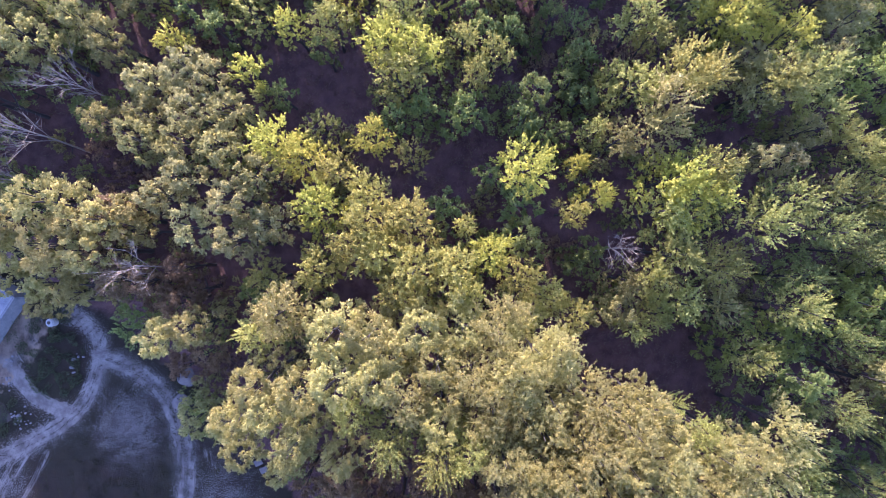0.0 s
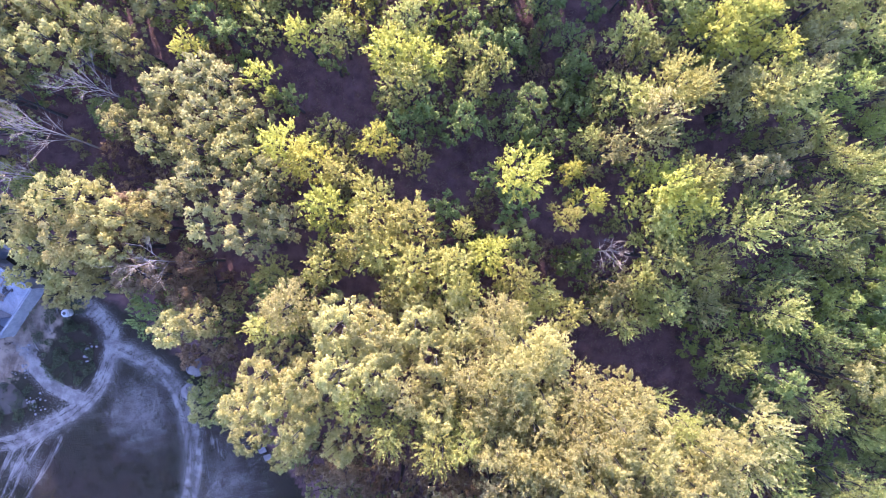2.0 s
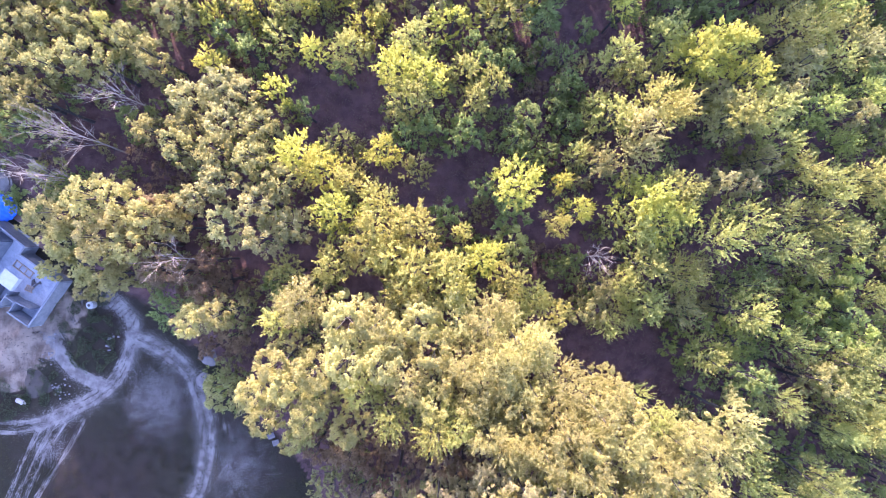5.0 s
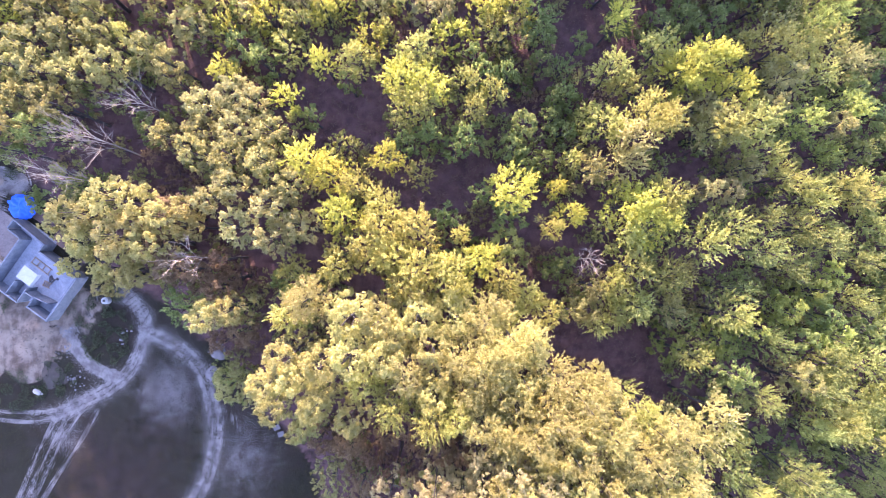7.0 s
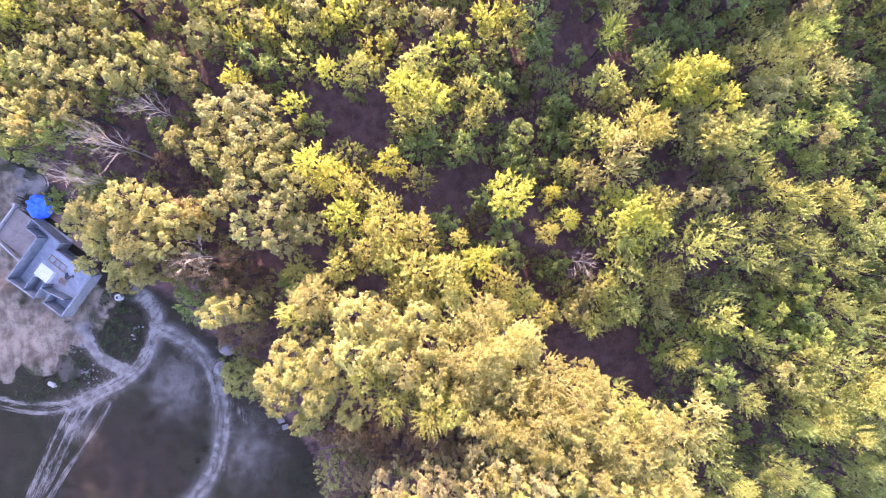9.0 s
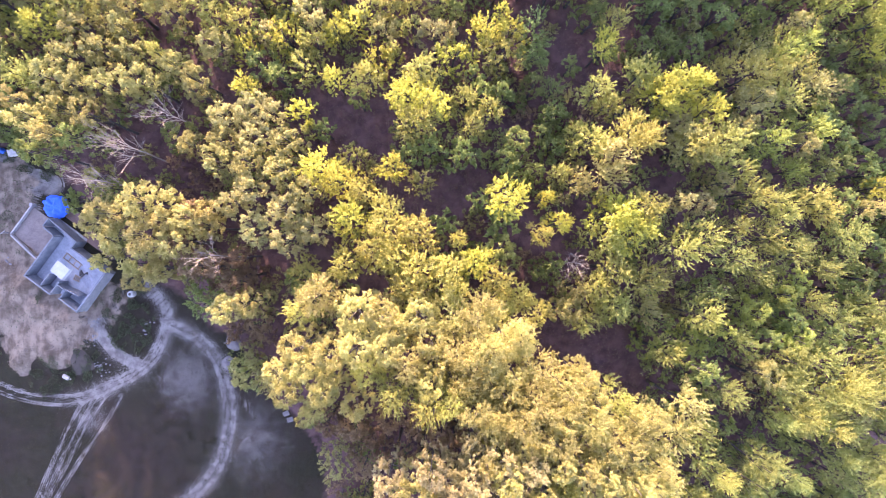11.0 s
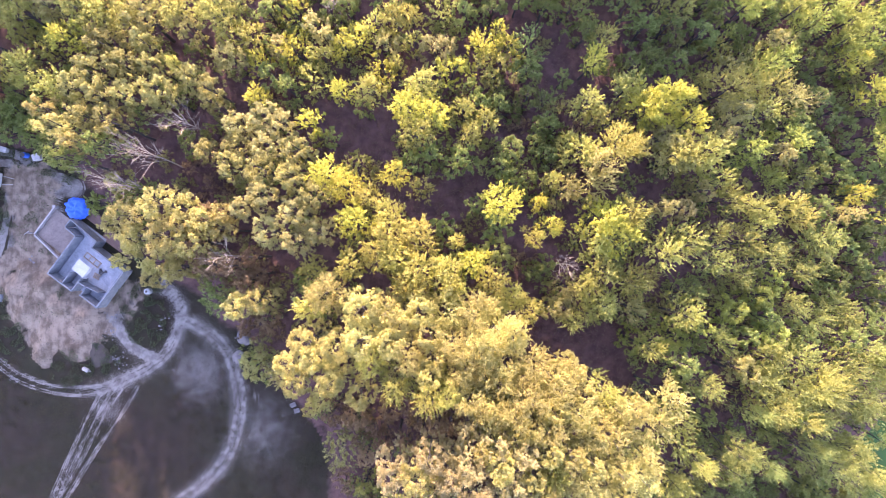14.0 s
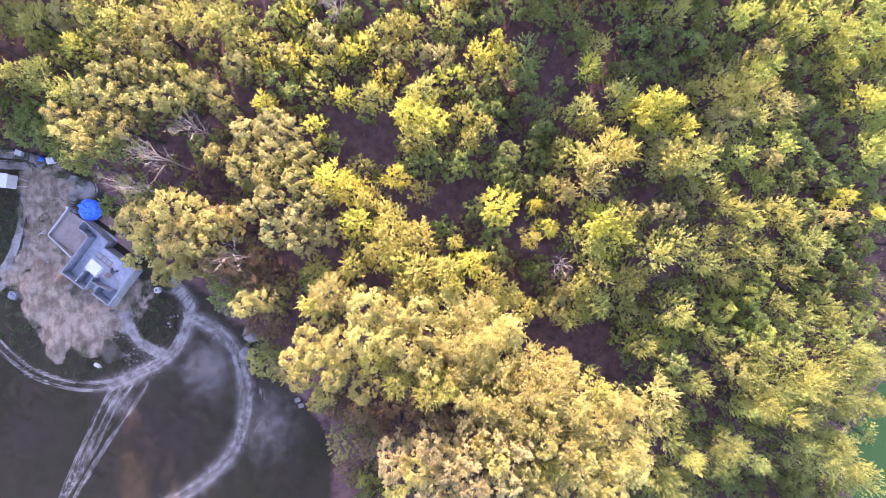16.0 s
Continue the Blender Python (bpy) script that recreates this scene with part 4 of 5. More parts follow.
tree("poplar", "pale", 21.8, -16.6, 16.4, 2.04)
tree("poplar", "pale", 16.8, -16.6, 17.4, 2.54)
tree("willow", "pale", 5.9, -16.9, 17.7, 1.73)
tree("poplar", "pale", 9.6, -17.1, 18.7, 1.97)
tree("poplar", "pale", 7.4, -17.2, 17.7, 2.00)
tree("willow", "moss", 41.6, -17.3, 13.7, 1.47)
tree("ash", "autumn", -8.5, -17.3, 13.6, 2.13)
tree("ash", "lime", 47.2, -17.4, 12.7, 2.13)
tree("willow", "yellow", 47.6, -17.8, 14.7, 1.96)
tree("poplar", "pale", 12.1, -17.8, 18.8, 1.84)
tree("willow", "moss", 51.0, -18.4, 13.7, 1.83)
tree("poplar", "pale", 13.3, -18.4, 18.8, 2.23)
tree("willow", "pale", 28.0, -18.6, 13.1, 2.43)
tree("willow", "yellow", 31.3, -18.7, 12.4, 2.18)
tree("ash", "autumn", 7.6, -19.1, 15.8, 1.51)
tree("poplar", "pale", 18.3, -19.1, 17.6, 2.27)
tree("ash", "olive", -13.9, -19.3, 11.0, 1.91)
tree("poplar", "pale", 21.8, -19.6, 17.6, 2.40)
tree("ash", "pale", 9.8, -19.6, 17.9, 1.99)
tree("ash", "hazy", 4.4, -19.6, 16.8, 1.62)
tree("ash", "rust", -1.7, -19.8, 12.0, 1.74)
tree("ash", "rust", 3.0, -20.0, 14.5, 1.40)
tree("ash", "rust", 1.2, -20.1, 13.5, 1.70)
tree("ash", "hazy", 7.5, -20.1, 18.9, 2.22)
tree("ash", "pale", 13.6, -20.4, 19.5, 1.94)
tree("ash", "rust", -5.2, -20.5, 9.0, 1.66)
tree("ash", "pale", 6.2, -20.7, 18.9, 1.57)
tree("ash", "pale", 15.9, -20.8, 19.6, 1.94)
tree("ash", "hazy", 10.8, -20.9, 19.6, 1.94)
tree("ash", "olive", -15.6, -21.0, 8.0, 1.53)
tree("poplar", "pale", 25.1, -21.2, 17.6, 1.74)
tree("ash", "pale", 18.0, -21.3, 19.6, 1.94)
tree("ash", "rust", -8.9, -21.5, 9.0, 1.89)
tree("ash", "rust", -12.8, -21.5, 8.0, 1.84)
tree("willow", "yellow", 30.8, -21.6, 12.4, 2.18)
tree("ash", "rust", -10.4, -21.8, 8.0, 1.84)
tree("ash", "hazy", 0.4, -21.8, 19.6, 1.94)
tree("willow", "moss", 50.7, -22.0, 13.9, 1.67)
tree("ash", "pale", 8.2, -22.0, 20.7, 2.16)
tree("willow", "moss", 56.5, -22.2, 13.9, 2.31)
tree("ash", "rust", -6.8, -22.4, 9.0, 1.66)
tree("ash", "hazy", 3.1, -22.4, 16.6, 1.70)
tree("willow", "moss", 39.7, -22.4, 14.0, 2.04)
tree("ash", "hazy", 5.0, -22.6, 19.7, 2.20)
tree("poplar", "pale", 21.3, -22.7, 19.7, 2.19)
tree("willow", "yellow", 14.3, -23.0, 18.7, 1.97)
tree("ash", "pale", 11.9, -23.1, 19.7, 1.94)
tree("willow", "yellow", 33.7, -23.5, 14.7, 1.41)
tree("poplar", "pale", 24.3, -23.6, 18.8, 2.23)
tree("poplar", "pale", 18.0, -23.6, 19.8, 2.19)
tree("willow", "moss", 43.6, -24.0, 14.1, 1.33)
tree("ash", "hazy", 2.5, -24.0, 19.7, 2.19)
tree("ash", "hazy", -4.0, -24.2, 18.7, 2.36)
tree("ash", "rust", -5.6, -24.2, 10.0, 1.49)
tree("ash", "pale", -0.7, -24.2, 19.7, 2.32)
tree("ash", "hazy", 9.5, -24.4, 20.8, 1.90)
tree("ash", "rust", -2.5, -24.4, 10.0, 1.64)
tree("willow", "moss", 53.9, -24.4, 14.1, 2.75)
tree("willow", "yellow", 58.5, -24.6, 14.1, 2.16)
tree("ash", "green", 38.6, -25.0, 13.3, 2.20)
tree("ash", "pale", 13.4, -25.2, 19.9, 1.93)
tree("ash", "hazy", 5.8, -25.2, 20.8, 2.16)
tree("ash", "pale", 21.7, -25.3, 19.9, 1.93)
tree("bush", "rust", -9.2, -25.8, 5.0, 2.07)
tree("willow", "yellow", 30.5, -26.0, 12.3, 2.18)
tree("poplar", "pale", 19.7, -26.0, 18.9, 1.83)
tree("ash", "pale", 15.5, -26.3, 19.9, 1.93)
tree("ash", "pale", 11.2, -26.4, 19.9, 1.93)
tree("ash", "rust", -7.8, -26.6, 9.0, 1.51)
tree("ash", "hazy", 0.8, -26.6, 19.9, 1.93)
tree("ash", "hazy", 8.2, -26.6, 19.9, 1.93)
tree("ash", "pale", -3.1, -27.3, 18.9, 1.96)
tree("ash", "hazy", 2.9, -27.4, 19.9, 1.93)
tree("willow", "moss", 60.3, -27.4, 14.3, 1.70)
tree("willow", "yellow", 32.0, -28.1, 12.5, 2.18)
tree("bush", "rust", -11.2, -32.7, 4.0, 1.94)
tree("bush", "rust", -7.7, -33.3, 4.0, 1.62)

tree("ash", "rust", -30.0, 3.6, 10, 1.9)
tree("ash", "autumn", -27.8, 1.8, 10.5, 1.9)
tree("ash", "rust", -31.4, -0.4, 9.5, 2.0)
tree("ash", "autumn", -34.4, -4.0, 9, 1.9)
tree("ash", "rust", -30.0, -3.0, 9, 1.9)
tree("ash", "autumn", -37.3, -5.3, 8.5, 1.7)
tree("ash", "rust", -27.0, -3.0, 9, 1.8)
tree("ash", "autumn", -32.5, 2.1, 11, 2.0)
tree("ash", "autumn", -34.9, -1.3, 10, 2.0)
tree("ash", "rust", -25.0, -5.1, 8.5, 1.9)
tree("ash", "rust", -24.3, -1.7, 9, 1.8)
tree("ash", "green", 13.5, 18.9, 6, 1.9)
tree("ash", "green", 12.2, 16.1, 6.5, 1.9)
tree("ash", "moss", 15.4, 15.9, 5.5, 1.8)
tree("willow", "green", 13.2, 22.2, 5.5, 1.7)
tree("ash", "green", 15.4, 25.4, 5.0, 1.6)
tree("bush", "rust", -33.0, 8.0, 2.8, 1.7, "under the bare trees")
tree("bush", "moss", -31.0, 10.2, 3.0, 1.6, "under the bare trees")
tree("bush", "rust", -35.6, 10.6, 2.6, 1.6, "under the bare trees")
tree("bush", "rust", -30.0, 6.6, 3.0, 1.7, "under the bare trees")
tree("bush", "moss", -37.2, 8.2, 2.4, 1.5, "under the bare trees")
tree("bush", "rust", -34.4, 5.6, 2.6, 1.5, "under the bare trees")
tree("bush", "olive", -39.5, 11.0, 2.6, 1.6, "under the bare trees")
tree("bush", "moss", 44.7, -31.8, 3.6, 2.0, "on the slope above the river")
tree("bush", "green", 47.8, -32.9, 4.0, 2.1, "on the slope above the river")
tree("bush", "green", 50.8, -31.4, 3.8, 2.0, "on the slope above the river")
tree("bush", "green", 46.3, -29.5, 3.2, 1.8, "on the slope above the river")
tree("bush", "moss", 52.2, -33.2, 3.4, 2.0, "on the slope above the river")
tree("bush", "green", 42.6, -33.8, 3.4, 1.9, "on the slope above the river")
tree("bush", "green", 44.7, -25.7, 3.2, 1.8, "on the slope above the river")
tree("bush", "moss", 56.5, -32.6, 4.0, 2.0, "on the slope above the river")
tree("bush", "green", 60.0, -31.2, 3.6, 1.9, "on the slope above the river")
tree("bush", "green", -62, 14.6, 4.4, 2.2, "at the edge of the yard")
tree("bush", "green", -64.6, 16, 4.8, 2.3, "at the edge of the yard")
tree("bush", "green", -60.2, 17, 4.6, 2.2, "at the edge of the yard")
tree("bush", "green", -63, 19.2, 5, 2.4, "at the edge of the yard")
tree("bush", "green", -66.5, 13.8, 4, 2.2, "at the edge of the yard")
tree("bush", "green", -58.4, 14.4, 4.2, 2.0, "at the edge of the yard")
tree("bush", "green", -67, 18.5, 5, 2.4, "at the edge of the yard")
tree("bush", "moss", -25.6, -16.0, 3.2, 1.7, "beside the lime heaps")
tree("bush", "olive", -24.4, -13.6, 3.0, 1.5, "beside the lime heaps")
tree("willow", "bright", 18.4, 26.9, 9.5, 1.7)

# young trees and shrubs between the tall ones, left out of the open glades
GLADES = [(-12.9, 17.4, 5.5), (-0.3, 8.0, 4.5), (3.4, 9.5, 4.0), (14.6, 26.9, 3.4), (18.0, 27.2, 2.6), (19.7, -11.5, 5.0), (24.9, -12.4, 4.5), (-1.6, -24.0, 2.5), (5.2, -23.5, 2.5), (17.8, -34.2, 3.0), (50.9, -32.0, 4.0), (45.0, -32.4, 3.5), (-31.1, 9.3, 3.0), (-38.8, 9.7, 4.0), (-21.0, -1.9, 2.5), (-28.8, 1.0, 2.5)]
placed = []


def free(x, y, gap, others):
    a, b = np.array([x]), np.array([y])
    if inside(a, b, CLEARING)[0] or line_distance(a, b, CLEARING[:14])[0] < 2.0 or x > bank(y) - 4:
        return False
    return not any(math.hypot(x - u, y - v) < r for u, v, r in GLADES) and not any(math.hypot(x - u, y - v) < gap for u, v in others)


for _ in range(6000):
    x, y = chance.uniform(-66, 74), chance.uniform(-36, 45)
    if len(TALL) < 640 and free(x, y, 2.9 if x > 22 else 3.4, TALL):
        # fillers west of -48 are added taller, to keep low sun off the clearing
        tree(chance.choice(["ash", "poplar", "willow"]), chance.choice(["green", "moss", "yellow", "olive"] if x > 30 else ["green", "green", "olive", "yellow"]), x, y, chance.uniform(9.0, 12.0) if x < -48 else chance.uniform(6.0, 8.0), chance.uniform(1.7, 2.4))
scrub = []
for _ in range(9000):
    x, y = chance.uniform(-70, 72), chance.uniform(-38, 44)
    if len(placed) >= 440:
        break
    if not free(x, y, 2.4, placed):
        continue
    placed.append((x, y))
    tall, reach = chance.uniform(2.4, 5.4), chance.uniform(1.4, 2.5)
    if len(placed) <= 262:
        tree("bush", chance.choice(["green", "green", "moss", "olive", "rust"]), x, y, tall, reach)
    else:
        scrub.append((x, y, tall / 3.4, reach / 1.8))
rng = np.random.default_rng(31)
clouds = [leaf_cloud(rng, *SHAPES["bush"]) for _ in range(2)]
joined = [(np.array(clouds[i % 2][0]) * [k, k, h] + [x, y, float(height(x, y))], clouds[i % 2][2]) for i, (x, y, h, k) in enumerate(scrub)]
verts = np.concatenate([v for v, _ in joined])
tagged(new("scrub", cloud_mesh("scrub", verts, np.arange(len(verts)).reshape(-1, 3), LEAVES["moss"], np.concatenate([n for _, n in joined]))), "dull green scrub growing thickly under the trees", "scrub", kind="stuff")


def far_woods():
    """The wood beyond: many whole trees, joined, mostly unseen and added to shade the clearing."""
    rng = np.random.default_rng(5)
    verts, faces, count = [], [], 0
    clouds = [leaf_cloud(rng, 8, 7, 5, 2.6, 2.0, 12.0, 0.6, 0.6, 0.4, 0.58, 0.32) for _ in range(3)]
    for i in range(5000):
        # the first 770 tries fill unseen belts that block low sun and skylight
        x, y = (rng.uniform(-104, -60), rng.uniform(14, 50)) if i < 260 else (rng.uniform(4, 34), rng.uniform(41, 50)) if i < 305 else (rng.uniform(20, 98) if i < 390 else rng.uniform(-120, 98), rng.uniform(47, 60)) if i < 680 else (rng.uniform(-8, 76), rng.uniform(-58, -39.5)) if i < 770 else (rng.uniform(-150, 150), rng.uniform(-120, 150))
        if (-66 < x < 72 and -39 < y < 41) or x > bank(y) - 4 or inside(np.array([x]), np.array([y]), CLEARING)[0]:
            continue
        if x < -60 and y < 13:
            continue
        v, f, _, _ = clouds[int(rng.integers(3))]
        # heights follow the shade wanted: tall in the northwest, low along the north
        a, k, h = rng.uniform(0, 6.3), rng.uniform(0.9, 1.5), rng.uniform(1.0, 1.35) if x < -55 else rng.uniform(1.05, 1.2) if 4 < x < 34 and 41 < y < 50 else rng.uniform(0.25, 0.42) if 435 <= i < 680 else rng.uniform(0.55, 0.75) if x > 19 and 40 < y < 60 else rng.uniform(0.4, 0.58) if x > -52 and y > 40 else rng.uniform(0.7, 0.95)
        turned = np.column_stack([k * (v[:, 0] * math.cos(a) - v[:, 1] * math.sin(a)) + x, k * (v[:, 0] * math.sin(a) + v[:, 1] * math.cos(a)) + y, v[:, 2] * h + float(height(x, y))])
        verts.append(turned)
        faces.append(f + 3 * count)
        count += len(f)
        if len(verts) >= 950:
            break
    ob = new("far_woods", cloud_mesh("far_woods", np.concatenate(verts), np.concatenate(faces), LEAVES["yellow"]))
    tagged(ob, "dense yellow-green woodland beyond the clearing, mostly unseen and added for its shade", "woods", kind="stuff")


far_woods()


def branch(verts, faces, rng, start, way, length, girth, depth):
    bend = Vector(rng.normal(scale=0.12, size=3))
    path = [start + way * length * t + bend * length * t * t for t in (0, 0.35, 0.7, 1.0)]
    add_to(verts, faces, tube(path, [girth, girth * 0.8, girth * 0.6, girth * 0.35], 5 if depth > 1 else 4))
    if depth == 0:
        return
    for _ in range(int(rng.integers(4, 7))):
        t = rng.uniform(0.25, 0.95)
        at = start + way * length * t + bend * length * t * t
        aim = (way + Vector(rng.normal(scale=0.34, size=3)) + Vector((0, 0, 0.3))).normalized()
        branch(verts, faces, rng, at, aim, length * rng.uniform(0.4, 0.7), girth * 0.55, depth - 1)


def dead_tree(x, y, tall, seed, label, spread=1.0, foot=0.45, limbs=9):
    """A leafless trunk that forks again and again."""
    rng = np.random.default_rng(seed)
    verts, faces = [], []
    spine = [Vector((0.3 * math.sin(3 * t + seed), 0.3 * math.cos(2 * t + seed) - 0.3 * math.cos(seed), tall * 0.8 * t)) for t in np.linspace(0, 1, 7)]
    spine[0].z = -0.3
    add_to(verts, faces, tube(spine, [0.13 * (1 - 0.75 * i / 6) for i in range(7)], 7))
    ob = thing("dead_tree", pose(x, y, float(height(x, y))), label, "dead tree", "dead trees")
    new("trunk", mesh_of("trunk", verts, faces, DEAD_WOOD, smooth=True)).parent = ob
    for i in range(limbs):
        t = foot + (1 - foot) * i / (limbs - 1)
        j = min(int(t * 6), 5)
        at = spine[j].lerp(spine[j + 1], t * 6 - j)
        a = i * 2.4 + seed
        aim = Vector((math.cos(a) * 0.5 * spread, math.sin(a) * 0.5 * spread, 0.9)).normalized()
        v, f = [], []
        branch(v, f, rng, at, aim, tall * rng.uniform(0.24, 0.4), 0.034, 2)
        new("limb", mesh_of("limb", v, f, DEAD_WOOD)).parent = ob


dead_tree(-26.3, -1.8, 13.0, 3, "bare silvery dead tree with forked limbs among golden trees", 0.8, 0.55, 5)
dead_tree(-37.6, 10.4, 13.0, 5, "leafless grey tree with fine bare twigs at the wood's edge", 0.48)
dead_tree(-40.3, 6.7, 12.0, 8, "leafless grey tree with fine bare twigs behind the golden tree", 0.5)
dead_tree(-34.0, 15.2, 10.0, 12, "leafless dull grey tree in the shaded wood", 0.6)
dead_tree(16.4, -0.3, 8.0, 17, "small dead tree with a tangle of pale twigs in a glade", 1.0, 0.6)
dead_tree(-16.0, 33.0, 10.0, 21, "leafless grey tree between bright poplars", 0.8)

# ---- the unfinished house ----
HOUSE = pose(-55.0, -6.0, 0, 0, 0, -33)
house = thing("house", HOUSE, "roofless half-built house of bare grey concrete walls on a slab", "house")


def wall(u0, v0, u1, v1, tall, mat=CONCRETE, thick=0.2, name="wall", label=""):
    d = Vector((u1 - u0, v1 - v0))
    turn = math.degrees(math.atan2(d.y, d.x))
    return part(name, block((d.length, thick, tall), ((u0 + u1) / 2, (v0 + v1) / 2, tall / 2 - 0.05), turn), mat, house, label)


part("floor_slab", block((8.5, 6.6, 0.3), (4.2, 3.3, 0.02)), SLAB, house, "pale concrete floor slab")
part("floor_slab", block((4.8, 1.5, 0.29), (0.4, 7.32, 0.02)), SLAB, house, "pale concrete floor slab")
wall(-0.1, 0, 4.2, 0, 2.0, thick=0.17)
wall(0, 0.1, 0, 6.5, 2.0, thick=0.17)
wall(2.4, 0.1, 2.4, 2.0, 1.9, thick=0.14)
wall(4.1, 0.1, 4.1, 2.0, 1.9, thick=0.14)
wall(4.2, 1.55, 5.4, 1.55, 1.9, thick=0.14)
wall(5.5, 0.35, 5.5, 1.75, 1.9, thick=0.14)
wall(5.4, 0.25, 8.3, 0.25, 2.0, thick=0.17)
wall(5.6, 1.7, 7.3, 1.95, 1.9, thick=0.14)
wall(8.4, 0.15, 8.4, 6.5, 2.0, thick=0.24)
wall(2.9, 6.6, 8.5, 6.6, 2.0, thick=0.17)
wall(2.8, 6.5, 2.8, 7.55, 2.0, thick=0.17)
wall(-2.0, 8.0, 2.9, 7.65, 2.0, thick=0.17)
wall(-1.95, 6.75, -1.95, 7.9, 2.0, thick=0.17)
wall(-1.85, 6.65, -0.1, 6.55, 2.0, thick=0.17)
for u0, v0, u1, v1 in ((-5.85, 2.6, -5.85, 7.3), (-5.75, 2.5, -0.2, 1.8)):
    wall(u0, v0, u1, v1, 0.55, CAP, 0.2, "low_wall", "low whitewashed yard wall")
part("pier", block((0.42, 0.42, 0.8), (-5.8, 7.55, 0.36), 20), CAP, house, "whitewashed end pier of the yard wall")
part("porch_slab", block((5.2, 1.7, 0.2), (4.6, 8.6, 0.02)), RED_EARTH, house, "reddish earth-stained slab")
part("porch_slab", block((3.0, 1.5, 0.19), (-0.2, 9.5, 0.02)), RED_EARTH, house, "reddish earth-stained slab")
part("plinth", block((5.6, 4.7, 0.12), (-2.95, 4.9, 0.02)), YARD_DIRT, house)


def on_house(u, v, z, turn=0.0):
    return HOUSE @ pose(u, v, z, 0, 0, turn)


sheet = thing("roof_sheet", on_house(3.35, 3.4, 1.87, -3), "white square sheet lying on top of the partition walls", "sheet")
part("flap", block((0.04, 1.8, 0.5), (1.02, 0, -0.2), 0, (0, -8), 0.01), WHITE_PAINT, sheet)
part("panel", block((1.95, 1.8, 0.06), (0, 0, 0.05), 0, (1.5, 2.0)), WHITE_PAINT, sheet)
for s in (-0.84, 0.84):
    part("batten", block((1.9, 0.06, 0.05), (0, s, 0.0), 0, (1.5, 2.0), 0.01), WHITE_PAINT, sheet)


def timber_frame(m, long, wide, label):
    ob = thing("timber_frame", m, label, "timber", "building timber")
    for s in (-1, 1):
        part("rail", block((long, 0.12, 0.1), (0, s * wide / 2, 0.05)), TIMBER, ob)
    for i in range(4):
        part("rung", block((0.1, wide, 0.08), (-long / 2 + 0.15 + i * (long - 0.3) / 3, 0, 0.13), 0, (0, 0), 0.01), TIMBER, ob)


timber_frame(on_house(3.0, 4.5, 0.17, -2), 2.8, 0.8, "weathered timber frame lying on the concrete floor")
timber_frame(on_house(4.9, 3.0, 0.17, 10), 1.0, 0.6, "small wooden trestle lying on the concrete floor")
scrap = thing("scrap_heap", on_house(5.2, 4.0, 0.17), "heap of black plastic scraps on the concrete floor", "scrap")
for i in range(9):
    part("scrap_piece", block((chance.uniform(0.2, 0.7), chance.uniform(0.1, 0.25), 0.08), (chance.uniform(-0.5, 0.5), chance.uniform(-0.4, 0.4), 0.04 + 0.03 * i), chance.uniform(0, 180), (0, 0), 0.015), DARK, scrap)

# ---- things in the yard ----
post = thing("post", pose(-59.2, -0.5, 0, 0, 0, 40), "short white post with a crossbar at the wall's corner", "post")
part("shaft", block((0.16, 0.16, 1.0), (0, 0, 0.45)), CAP, post)
part("crossbar", block((0.9, 0.1, 0.1), (0, 0, 0.9)), CAP, post)

pool = thing("covered_tank", pose(-52.4, 3.4, 0), "round tank under a crumpled bright blue tarpaulin", "tank")
part("tank_wall", drum(1.3, 0.85, (0, 0, -0.05), sides=32), STEEL, pool)
tarp_bm = bmesh.new()
bmesh.ops.create_circle(tarp_bm, cap_ends=False, segments=48, radius=1.72)
outer = list(tarp_bm.verts)
rings = [outer]
for k in range(1, 8):
    ring = [tarp_bm.verts.new((v.co.x * (1 - k / 8), v.co.y * (1 - k / 8), 0)) for v in outer]
    for i in range(48):
        tarp_bm.faces.new((rings[-1][i], rings[-1][(i + 1) % 48], ring[(i + 1) % 48], ring[i]))
    rings.append(ring)
tarp_bm.faces.new(rings[-1])
for v in tarp_bm.verts:
    r = v.co.length
    wave = noise.noise(Vector((v.co.x * 2.2, v.co.y * 2.2, 3.0)))
    v.co.z = (1.05 + 0.3 * wave) if r < 1.4 else 0.62 + 0.2 * wave
    v.co.xy *= 1 + (0.26 * wave if r > 1.4 else 0)
for f in tarp_bm.faces:
    f.smooth = True
part("tarpaulin", tarp_bm, BLUE_TARP, pool, "crumpled bright blue tarpaulin")

cistern = thing("water_tank", pose(-41.6, -7.8, 0), "small round white water tank with a dark lid among weeds", "tank")
part("tank_body", drum(0.43, 0.9, (0, 0, -0.05), soft=0.1), WHITE_PAINT, cistern)
lid = part("lid", drum(0.18, 0.08, (0, 0, 0.84)), DARK, cistern, "dark round lid")
part("lid_knob", drum(0.05, 0.06, (0, 0, 0.92), sides=10, soft=0.01), DARK, lid)
part("rim", drum(0.45, 0.08, (0, 0, 0.45), soft=0.02), WHITE_PAINT, cistern)

